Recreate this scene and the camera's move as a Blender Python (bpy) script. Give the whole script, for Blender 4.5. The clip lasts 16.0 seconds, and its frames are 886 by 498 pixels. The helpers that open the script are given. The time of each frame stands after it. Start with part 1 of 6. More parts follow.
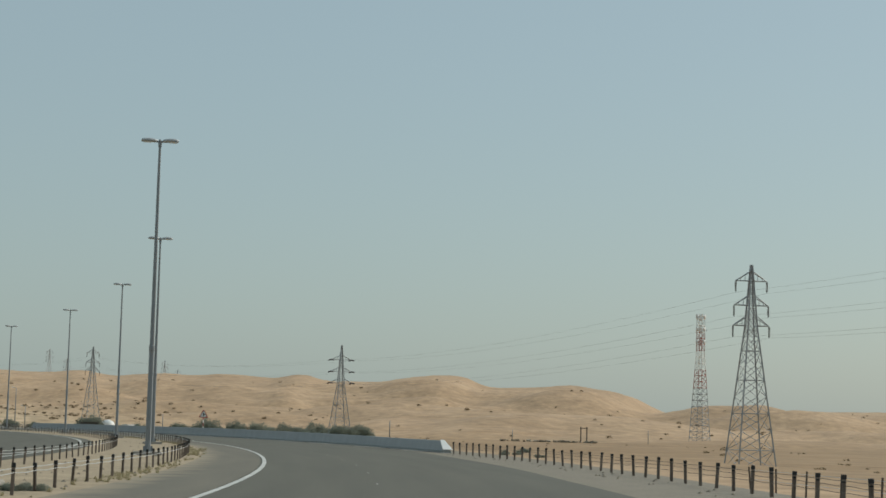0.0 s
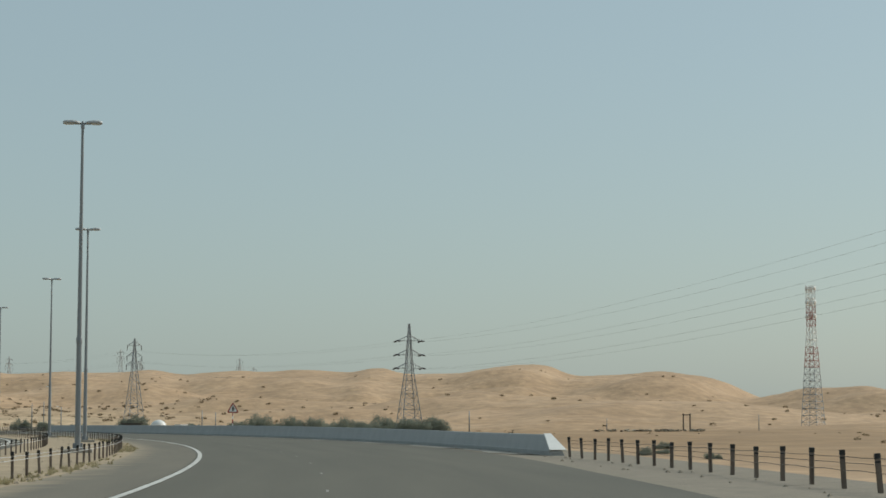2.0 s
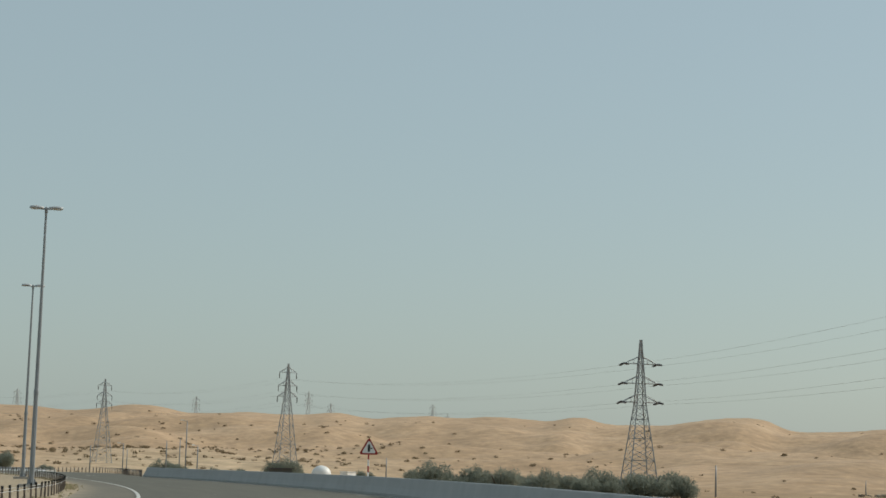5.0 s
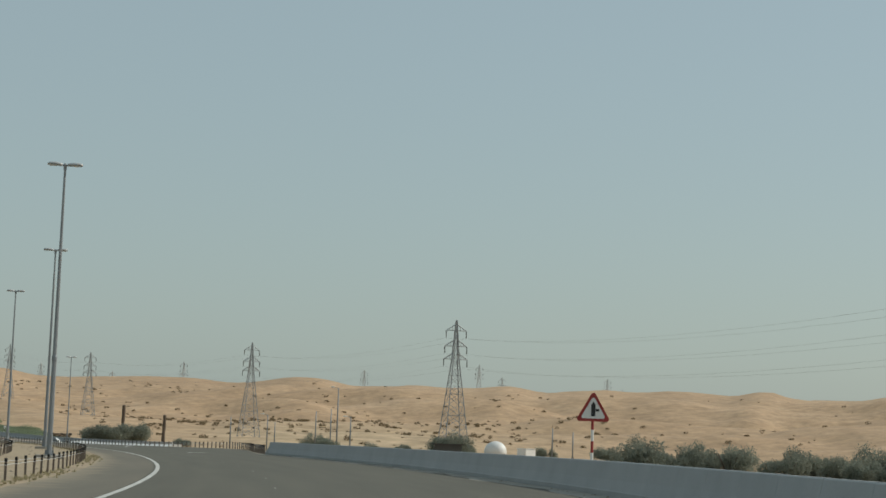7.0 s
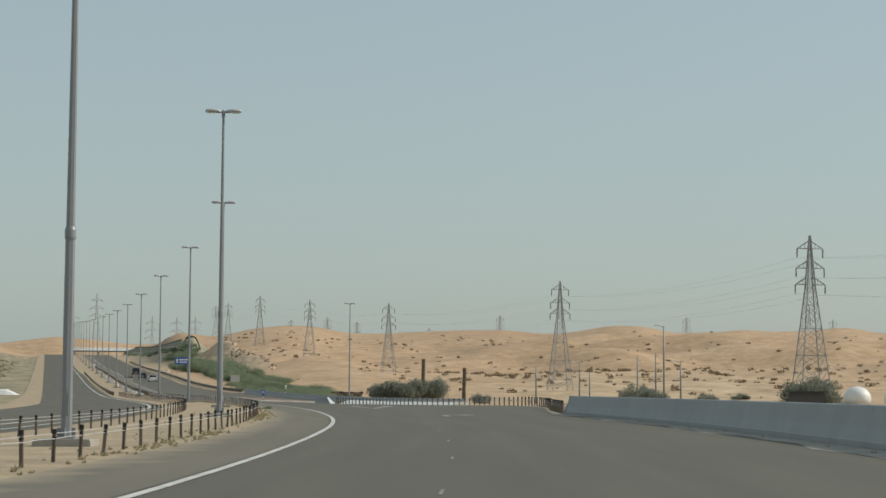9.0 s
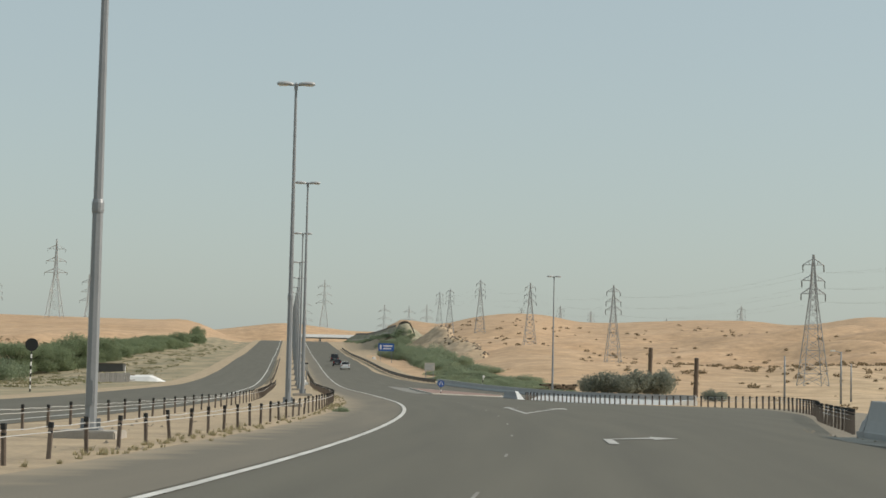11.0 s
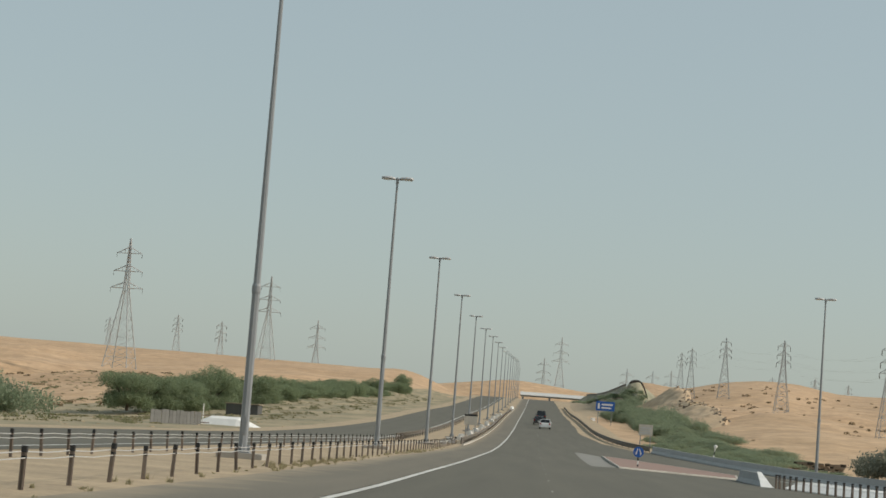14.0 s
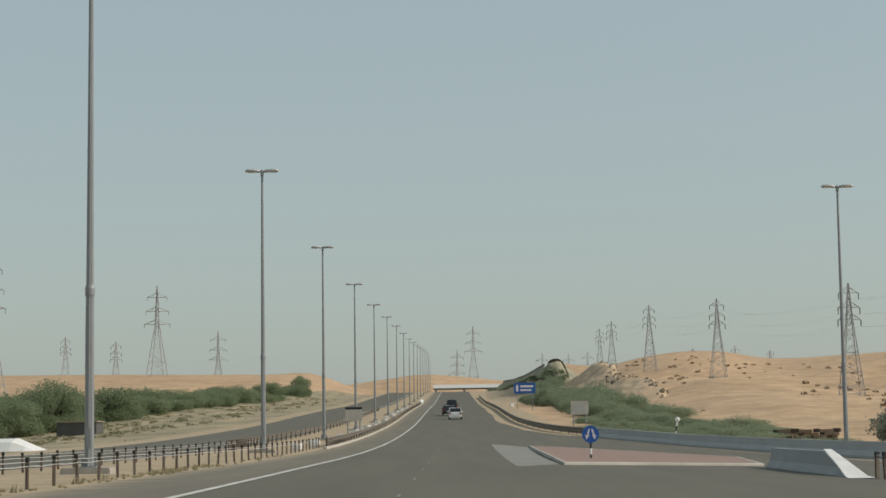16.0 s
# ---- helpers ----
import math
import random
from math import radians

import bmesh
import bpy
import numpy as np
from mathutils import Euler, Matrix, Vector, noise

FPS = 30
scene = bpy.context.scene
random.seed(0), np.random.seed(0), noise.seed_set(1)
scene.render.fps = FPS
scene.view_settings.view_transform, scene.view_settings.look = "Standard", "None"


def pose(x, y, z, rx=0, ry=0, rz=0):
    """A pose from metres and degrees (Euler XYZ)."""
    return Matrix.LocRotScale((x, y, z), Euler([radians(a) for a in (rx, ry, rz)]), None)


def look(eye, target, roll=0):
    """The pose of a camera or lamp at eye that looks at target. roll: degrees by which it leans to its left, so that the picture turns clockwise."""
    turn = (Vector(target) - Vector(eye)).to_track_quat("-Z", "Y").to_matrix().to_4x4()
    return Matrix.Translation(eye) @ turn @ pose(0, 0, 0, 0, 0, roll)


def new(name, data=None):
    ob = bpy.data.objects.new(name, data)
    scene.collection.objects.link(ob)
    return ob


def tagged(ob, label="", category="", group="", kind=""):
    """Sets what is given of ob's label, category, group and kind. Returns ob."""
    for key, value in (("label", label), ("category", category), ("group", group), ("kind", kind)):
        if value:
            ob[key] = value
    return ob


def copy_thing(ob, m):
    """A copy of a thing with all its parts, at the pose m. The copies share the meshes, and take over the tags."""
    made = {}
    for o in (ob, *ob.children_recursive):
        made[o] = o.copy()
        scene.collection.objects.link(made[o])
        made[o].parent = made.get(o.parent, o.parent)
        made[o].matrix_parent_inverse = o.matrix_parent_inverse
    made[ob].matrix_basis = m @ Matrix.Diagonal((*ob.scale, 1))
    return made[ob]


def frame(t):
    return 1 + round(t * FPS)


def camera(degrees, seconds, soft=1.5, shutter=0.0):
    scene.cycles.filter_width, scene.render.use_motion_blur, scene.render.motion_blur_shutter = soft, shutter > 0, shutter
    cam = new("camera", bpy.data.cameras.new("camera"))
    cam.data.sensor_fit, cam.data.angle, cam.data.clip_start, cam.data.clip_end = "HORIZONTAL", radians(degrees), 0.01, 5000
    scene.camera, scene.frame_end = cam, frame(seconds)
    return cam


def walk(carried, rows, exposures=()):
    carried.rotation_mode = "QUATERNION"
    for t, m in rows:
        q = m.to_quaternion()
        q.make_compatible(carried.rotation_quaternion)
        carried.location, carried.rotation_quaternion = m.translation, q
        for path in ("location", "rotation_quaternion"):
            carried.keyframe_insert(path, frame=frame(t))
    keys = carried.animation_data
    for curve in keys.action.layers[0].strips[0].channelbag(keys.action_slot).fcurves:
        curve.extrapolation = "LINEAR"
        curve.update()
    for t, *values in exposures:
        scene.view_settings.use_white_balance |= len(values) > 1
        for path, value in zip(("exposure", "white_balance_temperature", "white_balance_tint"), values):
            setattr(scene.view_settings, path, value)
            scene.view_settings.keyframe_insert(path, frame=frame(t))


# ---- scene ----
# Camera: a car's windscreen view on a left-hand bend of a desert dual carriageway
cam = camera(27.28, 16.0, soft=1.6, shutter=0.0)
PATH = [
    (0.0, -105.31, -388.82, 1.50, -32.51, 5.67, 1.42),
    (0.5, -98.47, -378.39, 1.41, -31.57, 5.42, 0.95),
    (1.0, -91.64, -367.48, 1.36, -30.84, 5.21, 0.53),
    (1.5, -84.93, -356.43, 1.33, -30.43, 5.14, 0.30),
    (2.0, -78.34, -345.06, 1.30, -30.07, 5.43, -0.15),
    (2.5, -72.05, -333.69, 1.25, -29.58, 5.66, -0.26),
    (3.0, -66.05, -322.15, 1.25, -28.70, 5.82, 0.03),
    (3.5, -60.27, -310.77, 1.39, -27.53, 5.90, 0.73),
    (4.0, -54.19, -298.84, 1.39, -26.14, 6.14, 1.34),
    (4.5, -48.69, -286.92, 1.39, -24.91, 6.51, 1.58),
    (5.0, -43.57, -274.95, 1.39, -23.76, 6.98, 1.63),
    (5.5, -38.81, -262.93, 1.38, -22.64, 7.38, 1.66),
    (6.0, -34.38, -250.87, 1.37, -21.49, 7.55, 1.80),
    (6.3, -31.88, -243.62, 1.37, -20.77, 7.47, 2.01),
    (6.5, -30.33, -238.84, 1.36, -20.26, 7.12, 2.30),
    (7.0, -26.40, -226.34, 1.41, -18.44, 6.08, 1.97),
    (7.5, -22.89, -213.49, 1.39, -16.14, 5.22, 1.72),
    (8.0, -19.40, -200.31, 1.45, -13.46, 4.76, 1.02),
    (8.5, -16.26, -187.87, 1.46, -10.92, 4.57, 0.64),
    (9.0, -13.22, -176.41, 1.37, -8.55, 4.40, 0.31),
    (9.5, -10.26, -163.56, 1.43, -6.25, 4.15, 0.42),
    (10.0, -7.78, -151.36, 1.50, -4.21, 4.01, 0.34),
    (10.5, -5.65, -139.00, 1.49, -2.54, 4.00, 0.68),
    (11.0, -3.82, -126.56, 1.45, -1.02, 4.04, 1.20),
    (11.5, -2.29, -114.07, 1.39, 0.42, 4.12, 1.81),
    (12.0, -1.04, -101.56, 1.34, 1.82, 4.24, 2.45),
    (12.5, -0.06, -89.05, 1.31, 3.25, 4.40, 3.03),
    (13.0, 0.60, -76.60, 1.32, 4.68, 4.66, 3.54),
    (13.5, 0.95, -64.11, 1.33, 5.98, 5.09, 4.06),
    (14.0, 0.88, -51.55, 1.27, 6.98, 5.66, 4.40),
    (14.5, 0.61, -39.15, 1.26, 7.14, 6.12, 3.87),
    (15.0, 0.28, -27.12, 1.08, 6.37, 6.38, 2.73),
    (15.5, -0.10, -14.79, 1.05, 5.13, 6.18, 0.82),
    (16.0, -0.83, -1.69, 0.96, 3.98, 5.76, -0.86),
]
walk(cam, [(t, pose(x, y, z, 90 + pitch, 0, yaw) @ pose(0, 0, 0, 0, 0, roll)) for t, x, y, z, yaw, pitch, roll in PATH],
     exposures=[(0.0, -0.18, 6215, 6), (2.0, -0.12, 6240, 6), (2.5, -0.12, 6260, 6), (3.0, -0.22, 6270, 6), (3.5, -0.26, 6280, 6), (4.0, 0.08, 6400, 8), (6.3, -0.3, 6300, 7), (7.0, -0.16, 6370, 7), (7.5, -0.02, 6420, 8), (8.0, 0.12, 6400, 9), (8.5, 0.0, 6430, 9), (9.0, 0.0, 6480, 10), (10.0, 0.15, 6600, 11), (12.5, 0.16, 6680, 12), (13.5, 0.08, 6680, 12), (14.0, 0.04, 6650, 11), (14.5, 0.05, 6630, 11), (15.0, -0.08, 6620, 11), (15.5, -0.06, 6620, 11), (16.0, -0.03, 6630, 11)])

# ---- light ----
SUN_TO = Vector((0.95, -0.03, 0.66)).normalized()
world = bpy.data.worlds.new("hazy_sky")
scene.world = world
world.use_nodes = True
wn, wl = world.node_tree.nodes, world.node_tree.links
wn.clear()
sky = wn.new("ShaderNodeTexSky")
sky.sky_type, sky.sun_disc = "NISHITA", False
sky.sun_elevation = math.asin(SUN_TO.z)
sky.sun_rotation = math.atan2(SUN_TO.x, SUN_TO.y)
sky.air_density, sky.dust_density, sky.ozone_density, sky.altitude = 1.3, 1.9, 2.6, 100
haze = wn.new("ShaderNodeMixRGB")
haze.inputs["Fac"].default_value = 0.6
haze.inputs["Color2"].default_value = (4.45, 5.35, 5.32, 1)
bg = wn.new("ShaderNodeBackground")
bg.inputs["Strength"].default_value = 0.1
wout = wn.new("ShaderNodeOutputWorld")
wl.new(sky.outputs["Color"], haze.inputs["Color1"])
wl.new(haze.outputs["Color"], bg.inputs["Color"])
wl.new(bg.outputs["Background"], wout.inputs["Surface"])

sun_data = bpy.data.lights.new("sun", "SUN")
sun_data.energy, sun_data.angle, sun_data.color = 3.1, radians(1.2), (1.0, 0.93, 0.82)
sun_ob = new("sun", sun_data)
sun_ob.matrix_world = look(SUN_TO * 100, (0, 0, 0))


# ---- materials ----
def material(name, base, rough=0.7, metal=0.0, dark=None, scale=4.0, fine=60.0, bump=0.15, spread=0.5, fine_mix=0.35, per_object=0.0, coords="Object", stretch=None):
    """A procedural surface: large stains, fine grain and relief."""
    m = bpy.data.materials.new(name)
    m.use_nodes = True
    n, l = m.node_tree.nodes, m.node_tree.links
    b = n["Principled BSDF"]
    b.inputs["Roughness"].default_value, b.inputs["Metallic"].default_value = rough, metal
    if dark is None:
        dark = tuple(0.72 * c for c in base)
    tc = n.new("ShaderNodeTexCoord")
    big, small = n.new("ShaderNodeTexNoise"), n.new("ShaderNodeTexNoise")
    big.inputs["Scale"].default_value, big.inputs["Detail"].default_value = scale, 4
    small.inputs["Scale"].default_value, small.inputs["Detail"].default_value = fine, 3
    for tex in (big, small):
        if stretch and tex is big:
            mp = n.new("ShaderNodeMapping")
            mp.inputs["Scale"].default_value = stretch
            l.new(tc.outputs[coords], mp.inputs["Vector"]), l.new(mp.outputs["Vector"], tex.inputs["Vector"])
        else:
            l.new(tc.outputs[coords], tex.inputs["Vector"])
    ramp = n.new("ShaderNodeValToRGB")
    ramp.color_ramp.elements[0].position, ramp.color_ramp.elements[1].position = 0.5 - spread / 2, 0.5 + spread / 2
    ramp.color_ramp.elements[0].color, ramp.color_ramp.elements[1].color = (*dark, 1), (*base, 1)
    mix = n.new("ShaderNodeMath")
    mix.operation, mix.inputs[2].default_value = "MULTIPLY_ADD", 0.5 - fine_mix * 0.5 - (1 - fine_mix) * 0.5
    sub = n.new("ShaderNodeMath")
    sub.operation, sub.inputs[1].default_value = "MULTIPLY", 1 - fine_mix
    l.new(big.outputs["Fac"], sub.inputs[0])
    mix.inputs[1].default_value = fine_mix
    l.new(small.outputs["Fac"], mix.inputs[0])
    add = n.new("ShaderNodeMath")
    add.operation = "ADD"
    l.new(sub.outputs[0], add.inputs[0]), l.new(mix.outputs[0], add.inputs[1])
    last = add.outputs[0]
    if per_object:
        info, shift = n.new("ShaderNodeObjectInfo"), n.new("ShaderNodeMath")
        shift.operation, shift.inputs[1].default_value = "MULTIPLY_ADD", per_object
        l.new(info.outputs["Random"], shift.inputs[0]), l.new(last, shift.inputs[2])
        last = shift.outputs[0]
    l.new(last, ramp.inputs["Fac"])
    l.new(ramp.outputs["Color"], b.inputs["Base Color"])
    if bump:
        bp = n.new("ShaderNodeBump")
        bp.inputs["Strength"].default_value, bp.inputs["Distance"].default_value = bump, 0.02
        l.new(small.outputs["Fac"], bp.inputs["Height"])
        l.new(bp.outputs["Normal"], b.inputs["Normal"])
    return m


SAND = material("dune_sand", (0.56, 0.405, 0.26), 0.95, dark=(0.325, 0.212, 0.123), scale=0.011, fine=0.09, bump=0.5, spread=0.62, fine_mix=0.45)
# shallow wind-shaped relief, finer than the dunes themselves
n, l = SAND.node_tree.nodes, SAND.node_tree.links
swell, tc, lift = n.new("ShaderNodeTexNoise"), n.new("ShaderNodeTexCoord"), n.new("ShaderNodeBump")
swell.inputs["Scale"].default_value, swell.inputs["Detail"].default_value, swell.inputs["Distortion"].default_value = 0.022, 5, 0.6
lift.inputs["Strength"].default_value, lift.inputs["Distance"].default_value = 0.3, 9.0
l.new(tc.outputs["Object"], swell.inputs["Vector"]), l.new(swell.outputs["Fac"], lift.inputs["Height"])
first = next(k for k in n if k.type == "BUMP")
l.new(lift.outputs["Normal"], first.inputs["Normal"])
ramp = next(k for k in SAND.node_tree.nodes if k.type == "VALTORGB").color_ramp
ramp.elements.new(0.46).color = (0.42, 0.279, 0.161, 1)
ramp.elements.new(0.6).color = (0.475, 0.321, 0.192, 1)
VERGE = material("pale_verge_sand", (0.49, 0.375, 0.24), 0.95, dark=(0.24, 0.19, 0.126), scale=0.55, fine=6.5, bump=0.9, spread=0.4, fine_mix=0.45)
GRAVEL = material("gravel_edge", (0.285, 0.243, 0.182), 0.95, dark=(0.165, 0.143, 0.11), scale=1.2, fine=14.0, bump=0.8, spread=0.4, fine_mix=0.55)
ASPHALT = material("worn_asphalt", (0.126, 0.118, 0.088), 0.88, dark=(0.079, 0.075, 0.057), scale=0.9, fine=30.0, bump=0.25, spread=0.55, coords="UV", stretch=(1, 0.045, 1), fine_mix=0.3)
SHOULDER = material("dusty_asphalt", (0.185, 0.163, 0.121), 0.92, dark=(0.118, 0.107, 0.083), scale=0.8, fine=24.0, bump=0.25, spread=0.55, coords="UV", stretch=(1, 0.08, 1))
# windblown sand lies thick beside the median and thins out over the shoulder
n, l = SHOULDER.node_tree.nodes, SHOULDER.node_tree.links
b = n["Principled BSDF"]
tarmac = b.inputs["Base Color"].links[0].from_socket
tc, part_x, drift, ramp, dust = n.new("ShaderNodeTexCoord"), n.new("ShaderNodeSeparateXYZ"), n.new("ShaderNodeTexNoise"), n.new("ShaderNodeMapRange"), n.new("ShaderNodeMixRGB")
drift.inputs["Scale"].default_value, drift.inputs["Detail"].default_value = 0.6, 4
l.new(tc.outputs["UV"], part_x.inputs["Vector"]), l.new(tc.outputs["UV"], drift.inputs["Vector"])
add = n.new("ShaderNodeMath")
add.operation, add.inputs[1].default_value = "MULTIPLY_ADD", 2.6
l.new(drift.outputs["Fac"], add.inputs[0]), l.new(part_x.outputs["X"], add.inputs[2])
for key, v in (("From Min", 3.5), ("From Max", 4.9), ("To Min", 0.85), ("To Max", 0.0)):
    ramp.inputs[key].default_value = v
l.new(add.outputs[0], ramp.inputs["Value"]), l.new(ramp.outputs["Result"], dust.inputs["Fac"])
l.new(tarmac, dust.inputs["Color1"])
dust.inputs["Color2"].default_value = (0.34, 0.275, 0.187, 1)
l.new(dust.outputs["Color"], b.inputs["Base Color"])
PAINT = material("road_paint", (0.72, 0.71, 0.66), 0.7, dark=(0.36, 0.35, 0.32), scale=0.7, fine=9.0, bump=0.1, spread=0.5)
DUST = material("grey_road_dust", (0.40, 0.375, 0.325), 0.95, dark=(0.2, 0.187, 0.155), scale=0.9, fine=6.0, bump=0.4, spread=0.4)
CONCRETE = material("grey_concrete", (0.42, 0.42, 0.41), 0.85, dark=(0.32, 0.32, 0.315), scale=0.6, fine=16.0, bump=0.2)
WHITE_CONC = material("white_painted_concrete", (0.78, 0.77, 0.74), 0.7, dark=(0.6, 0.59, 0.56), scale=1.4, fine=20.0, bump=0.1)
PLINTH = material("plinth_concrete", (0.42, 0.39, 0.34), 0.9, dark=(0.27, 0.25, 0.22), scale=1.5, fine=20.0, bump=0.3)
POST = material("weathered_brown_post", (0.215, 0.168, 0.132), 0.75, dark=(0.11, 0.088, 0.072), scale=2.5, fine=30.0, bump=0.2, per_object=0.25)
CAP = material("black_cap", (0.02, 0.02, 0.02), 0.55, scale=5, fine=40)
CABLE = material("steel_cable", (0.62, 0.61, 0.58), 0.5, 0.2, scale=3, fine=50, bump=0.05)
OLD_CABLE = material("rusted_cable", (0.24, 0.19, 0.145), 0.7, 0.1, scale=3, fine=50, bump=0.05)
# the plain's paler gravelly sand, mixed in by the ground's own attribute
n, l = SAND.node_tree.nodes, SAND.node_tree.links
b = n["Principled BSDF"]
dune = b.inputs["Base Color"].links[0].from_socket
kind_of, patch, level, tone, over = n.new("ShaderNodeAttribute"), n.new("ShaderNodeTexNoise"), n.new("ShaderNodeMath"), n.new("ShaderNodeValToRGB"), n.new("ShaderNodeMixRGB")
kind_of.attribute_name = "plain"
patch.inputs["Scale"].default_value, patch.inputs["Detail"].default_value = 0.13, 8
stretch_to = n.new("ShaderNodeMapping")
stretch_to.inputs["Scale"].default_value = (0.8, 1.2, 1)
l.new(n.new("ShaderNodeTexCoord").outputs["Object"], stretch_to.inputs["Vector"]), l.new(stretch_to.outputs["Vector"], patch.inputs["Vector"])
tone.color_ramp.elements[0].position, tone.color_ramp.elements[1].position = 0.36, 0.62
tone.color_ramp.elements[0].color, tone.color_ramp.elements[1].color = (0.32, 0.25, 0.15, 1), (0.56, 0.43, 0.275, 1)
level.operation, level.inputs[1].default_value = "MULTIPLY", 1.0
l.new(kind_of.outputs["Fac"], level.inputs[0]), l.new(level.outputs[0], over.inputs["Fac"])
l.new(patch.outputs["Fac"], tone.inputs["Fac"])
l.new(dune, over.inputs["Color1"]), l.new(tone.outputs["Color"], over.inputs["Color2"]), l.new(over.outputs["Color"], b.inputs["Base Color"])
# wind-sorted grain and small stains over all the sand
grain, spread_of, speck = n.new("ShaderNodeTexNoise"), n.new("ShaderNodeMapRange"), n.new("ShaderNodeMixRGB")
grain.inputs["Scale"].default_value, grain.inputs["Detail"].default_value, grain.inputs["Roughness"].default_value = 0.21, 9, 0.72
for key, v in (("From Min", 0.32), ("From Max", 0.68), ("To Min", 0.76), ("To Max", 1.28)):
    spread_of.inputs[key].default_value = v
speck.blend_type = "MULTIPLY"
speck.inputs["Fac"].default_value = 1.0
l.new(n.new("ShaderNodeTexCoord").outputs["Object"], grain.inputs["Vector"]), l.new(grain.outputs["Fac"], spread_of.inputs["Value"])
# near sand is tinted darker; the far sand's lighter colour stands in for haze
unhazed_at, unhazed_tint = n.new("ShaderNodeAttribute"), n.new("ShaderNodeMixRGB")
unhazed_at.attribute_name = "unhazed"
unhazed_tint.blend_type = "MULTIPLY"
unhazed_tint.inputs["Color2"].default_value = (0.69, 0.655, 0.56, 1)
l.new(unhazed_at.outputs["Fac"], unhazed_tint.inputs["Fac"]), l.new(over.outputs["Color"], unhazed_tint.inputs["Color1"])
l.new(unhazed_tint.outputs["Color"], speck.inputs["Color1"]), l.new(spread_of.outputs["Result"], speck.inputs["Color2"]), l.new(speck.outputs["Color"], b.inputs["Base Color"])
WIRE = material("aluminium_conductor", (0.30, 0.30, 0.30), 0.6, 0.3, scale=3, fine=50, bump=0.0)
POLE = material("galvanised_pole", (0.285, 0.3, 0.31), 0.42, 0.12, dark=(0.2, 0.213, 0.222), scale=0.8, fine=18.0, bump=0.05)
LANTERN = material("lantern_housing", (0.52, 0.53, 0.53), 0.5, 0.1, scale=2.0, fine=25.0, bump=0.05)
LENS = material("lantern_glass", (0.78, 0.78, 0.75), 0.2, 0.0, scale=3.0, fine=20.0, bump=0.0)
LATTICE = material("galvanised_lattice", (0.37, 0.38, 0.385), 0.6, 0.1, dark=(0.28, 0.29, 0.295), scale=0.5, fine=8.0, bump=0.0)
RED = material("red_paint", (0.36, 0.035, 0.03), 0.6, dark=(0.26, 0.03, 0.025), scale=2.0, fine=30.0, bump=0.03)
WHITE = material("white_paint", (0.80, 0.79, 0.76), 0.5, dark=(0.66, 0.65, 0.62), scale=2.0, fine=30.0, bump=0.03)
BLACK = material("black_paint", (0.018, 0.018, 0.02), 0.5, scale=3.0, fine=30.0, bump=0.03)
BLUE = material("sign_blue", (0.02, 0.12, 0.45), 0.45, dark=(0.018, 0.09, 0.34), scale=3.0, fine=30.0, bump=0.02)
INSUL = material("brown_insulator", (0.06, 0.045, 0.04), 0.35, scale=3.0, fine=20.0, bump=0.0)
WOOD = material("dry_wood", (0.15, 0.112, 0.08), 0.85, dark=(0.08, 0.062, 0.047), scale=2.0, fine=25.0, bump=0.3)


# ---- mesh helpers ----
def finish(name, bm, mat, smooth=False):
    bmesh.ops.recalc_face_normals(bm, faces=bm.faces)
    me = bpy.data.meshes.new(name)
    bm.to_mesh(me)
    bm.free()
    for m in mat if isinstance(mat, (list, tuple)) else [mat]:
        me.materials.append(m)
    if smooth:
        for p in me.polygons:
            p.use_smooth = True
    return me


def part(name, bm, mat, parent, label="", smooth=False, m=None):
    """One mesh object under a thing or a part."""
    me = bm if isinstance(bm, bpy.types.Mesh) else finish(name, bm, mat, smooth)
    ob = new(name, me)
    ob.parent = parent
    if m is not None:
        ob.matrix_basis = m
    return tagged(ob, label)


def thing(name, m, label, category, group="", kind=""):
    ob = new(name)
    ob.empty_display_size = 0.3
    ob.matrix_basis = m
    return tagged(ob, label, category, group, kind)


def single(name, bm, mat, label, category, group="", kind="", smooth=False, m=None):
    ob = new(name, finish(name, bm, mat, smooth))
    if m is not None:
        ob.matrix_basis = m
    return tagged(ob, label, category, group, kind)


def box(bm, x0, x1, y0, y1, z0, z1, bevel=0.0, m=None):
    r = bmesh.ops.create_cube(bm, size=1)
    vs = r["verts"]
    for v in vs:
        v.co = Vector((x0 + (v.co.x + 0.5) * (x1 - x0), y0 + (v.co.y + 0.5) * (y1 - y0), z0 + (v.co.z + 0.5) * (z1 - z0)))
    if bevel:
        es = list({e for v in vs for e in v.link_edges})
        r = bmesh.ops.bevel(bm, geom=es, offset=bevel, segments=2, affect="EDGES")
        vs = list({v for f in r["faces"] for v in f.verts} | {v for v in vs if v.is_valid})
    if m is not None:
        bmesh.ops.transform(bm, matrix=m, verts=vs)
    return vs


def tube(bm, p, q, r0, r1=None, n=8, cap=True):
    p, q = Vector(p), Vector(q)
    r1 = r0 if r1 is None else r1
    turn = (q - p).to_track_quat("Z", "Y").to_matrix()
    rings = []
    for c, r in ((p, r0), (q, r1)):
        rings.append([bm.verts.new(c + turn @ Vector((r * math.cos(2 * math.pi * k / n), r * math.sin(2 * math.pi * k / n), 0))) for k in range(n)])
    for k in range(n):
        bm.faces.new((rings[0][k], rings[0][(k + 1) % n], rings[1][(k + 1) % n], rings[1][k]))
    if cap:
        bm.faces.new(rings[0][::-1]), bm.faces.new(rings[1])


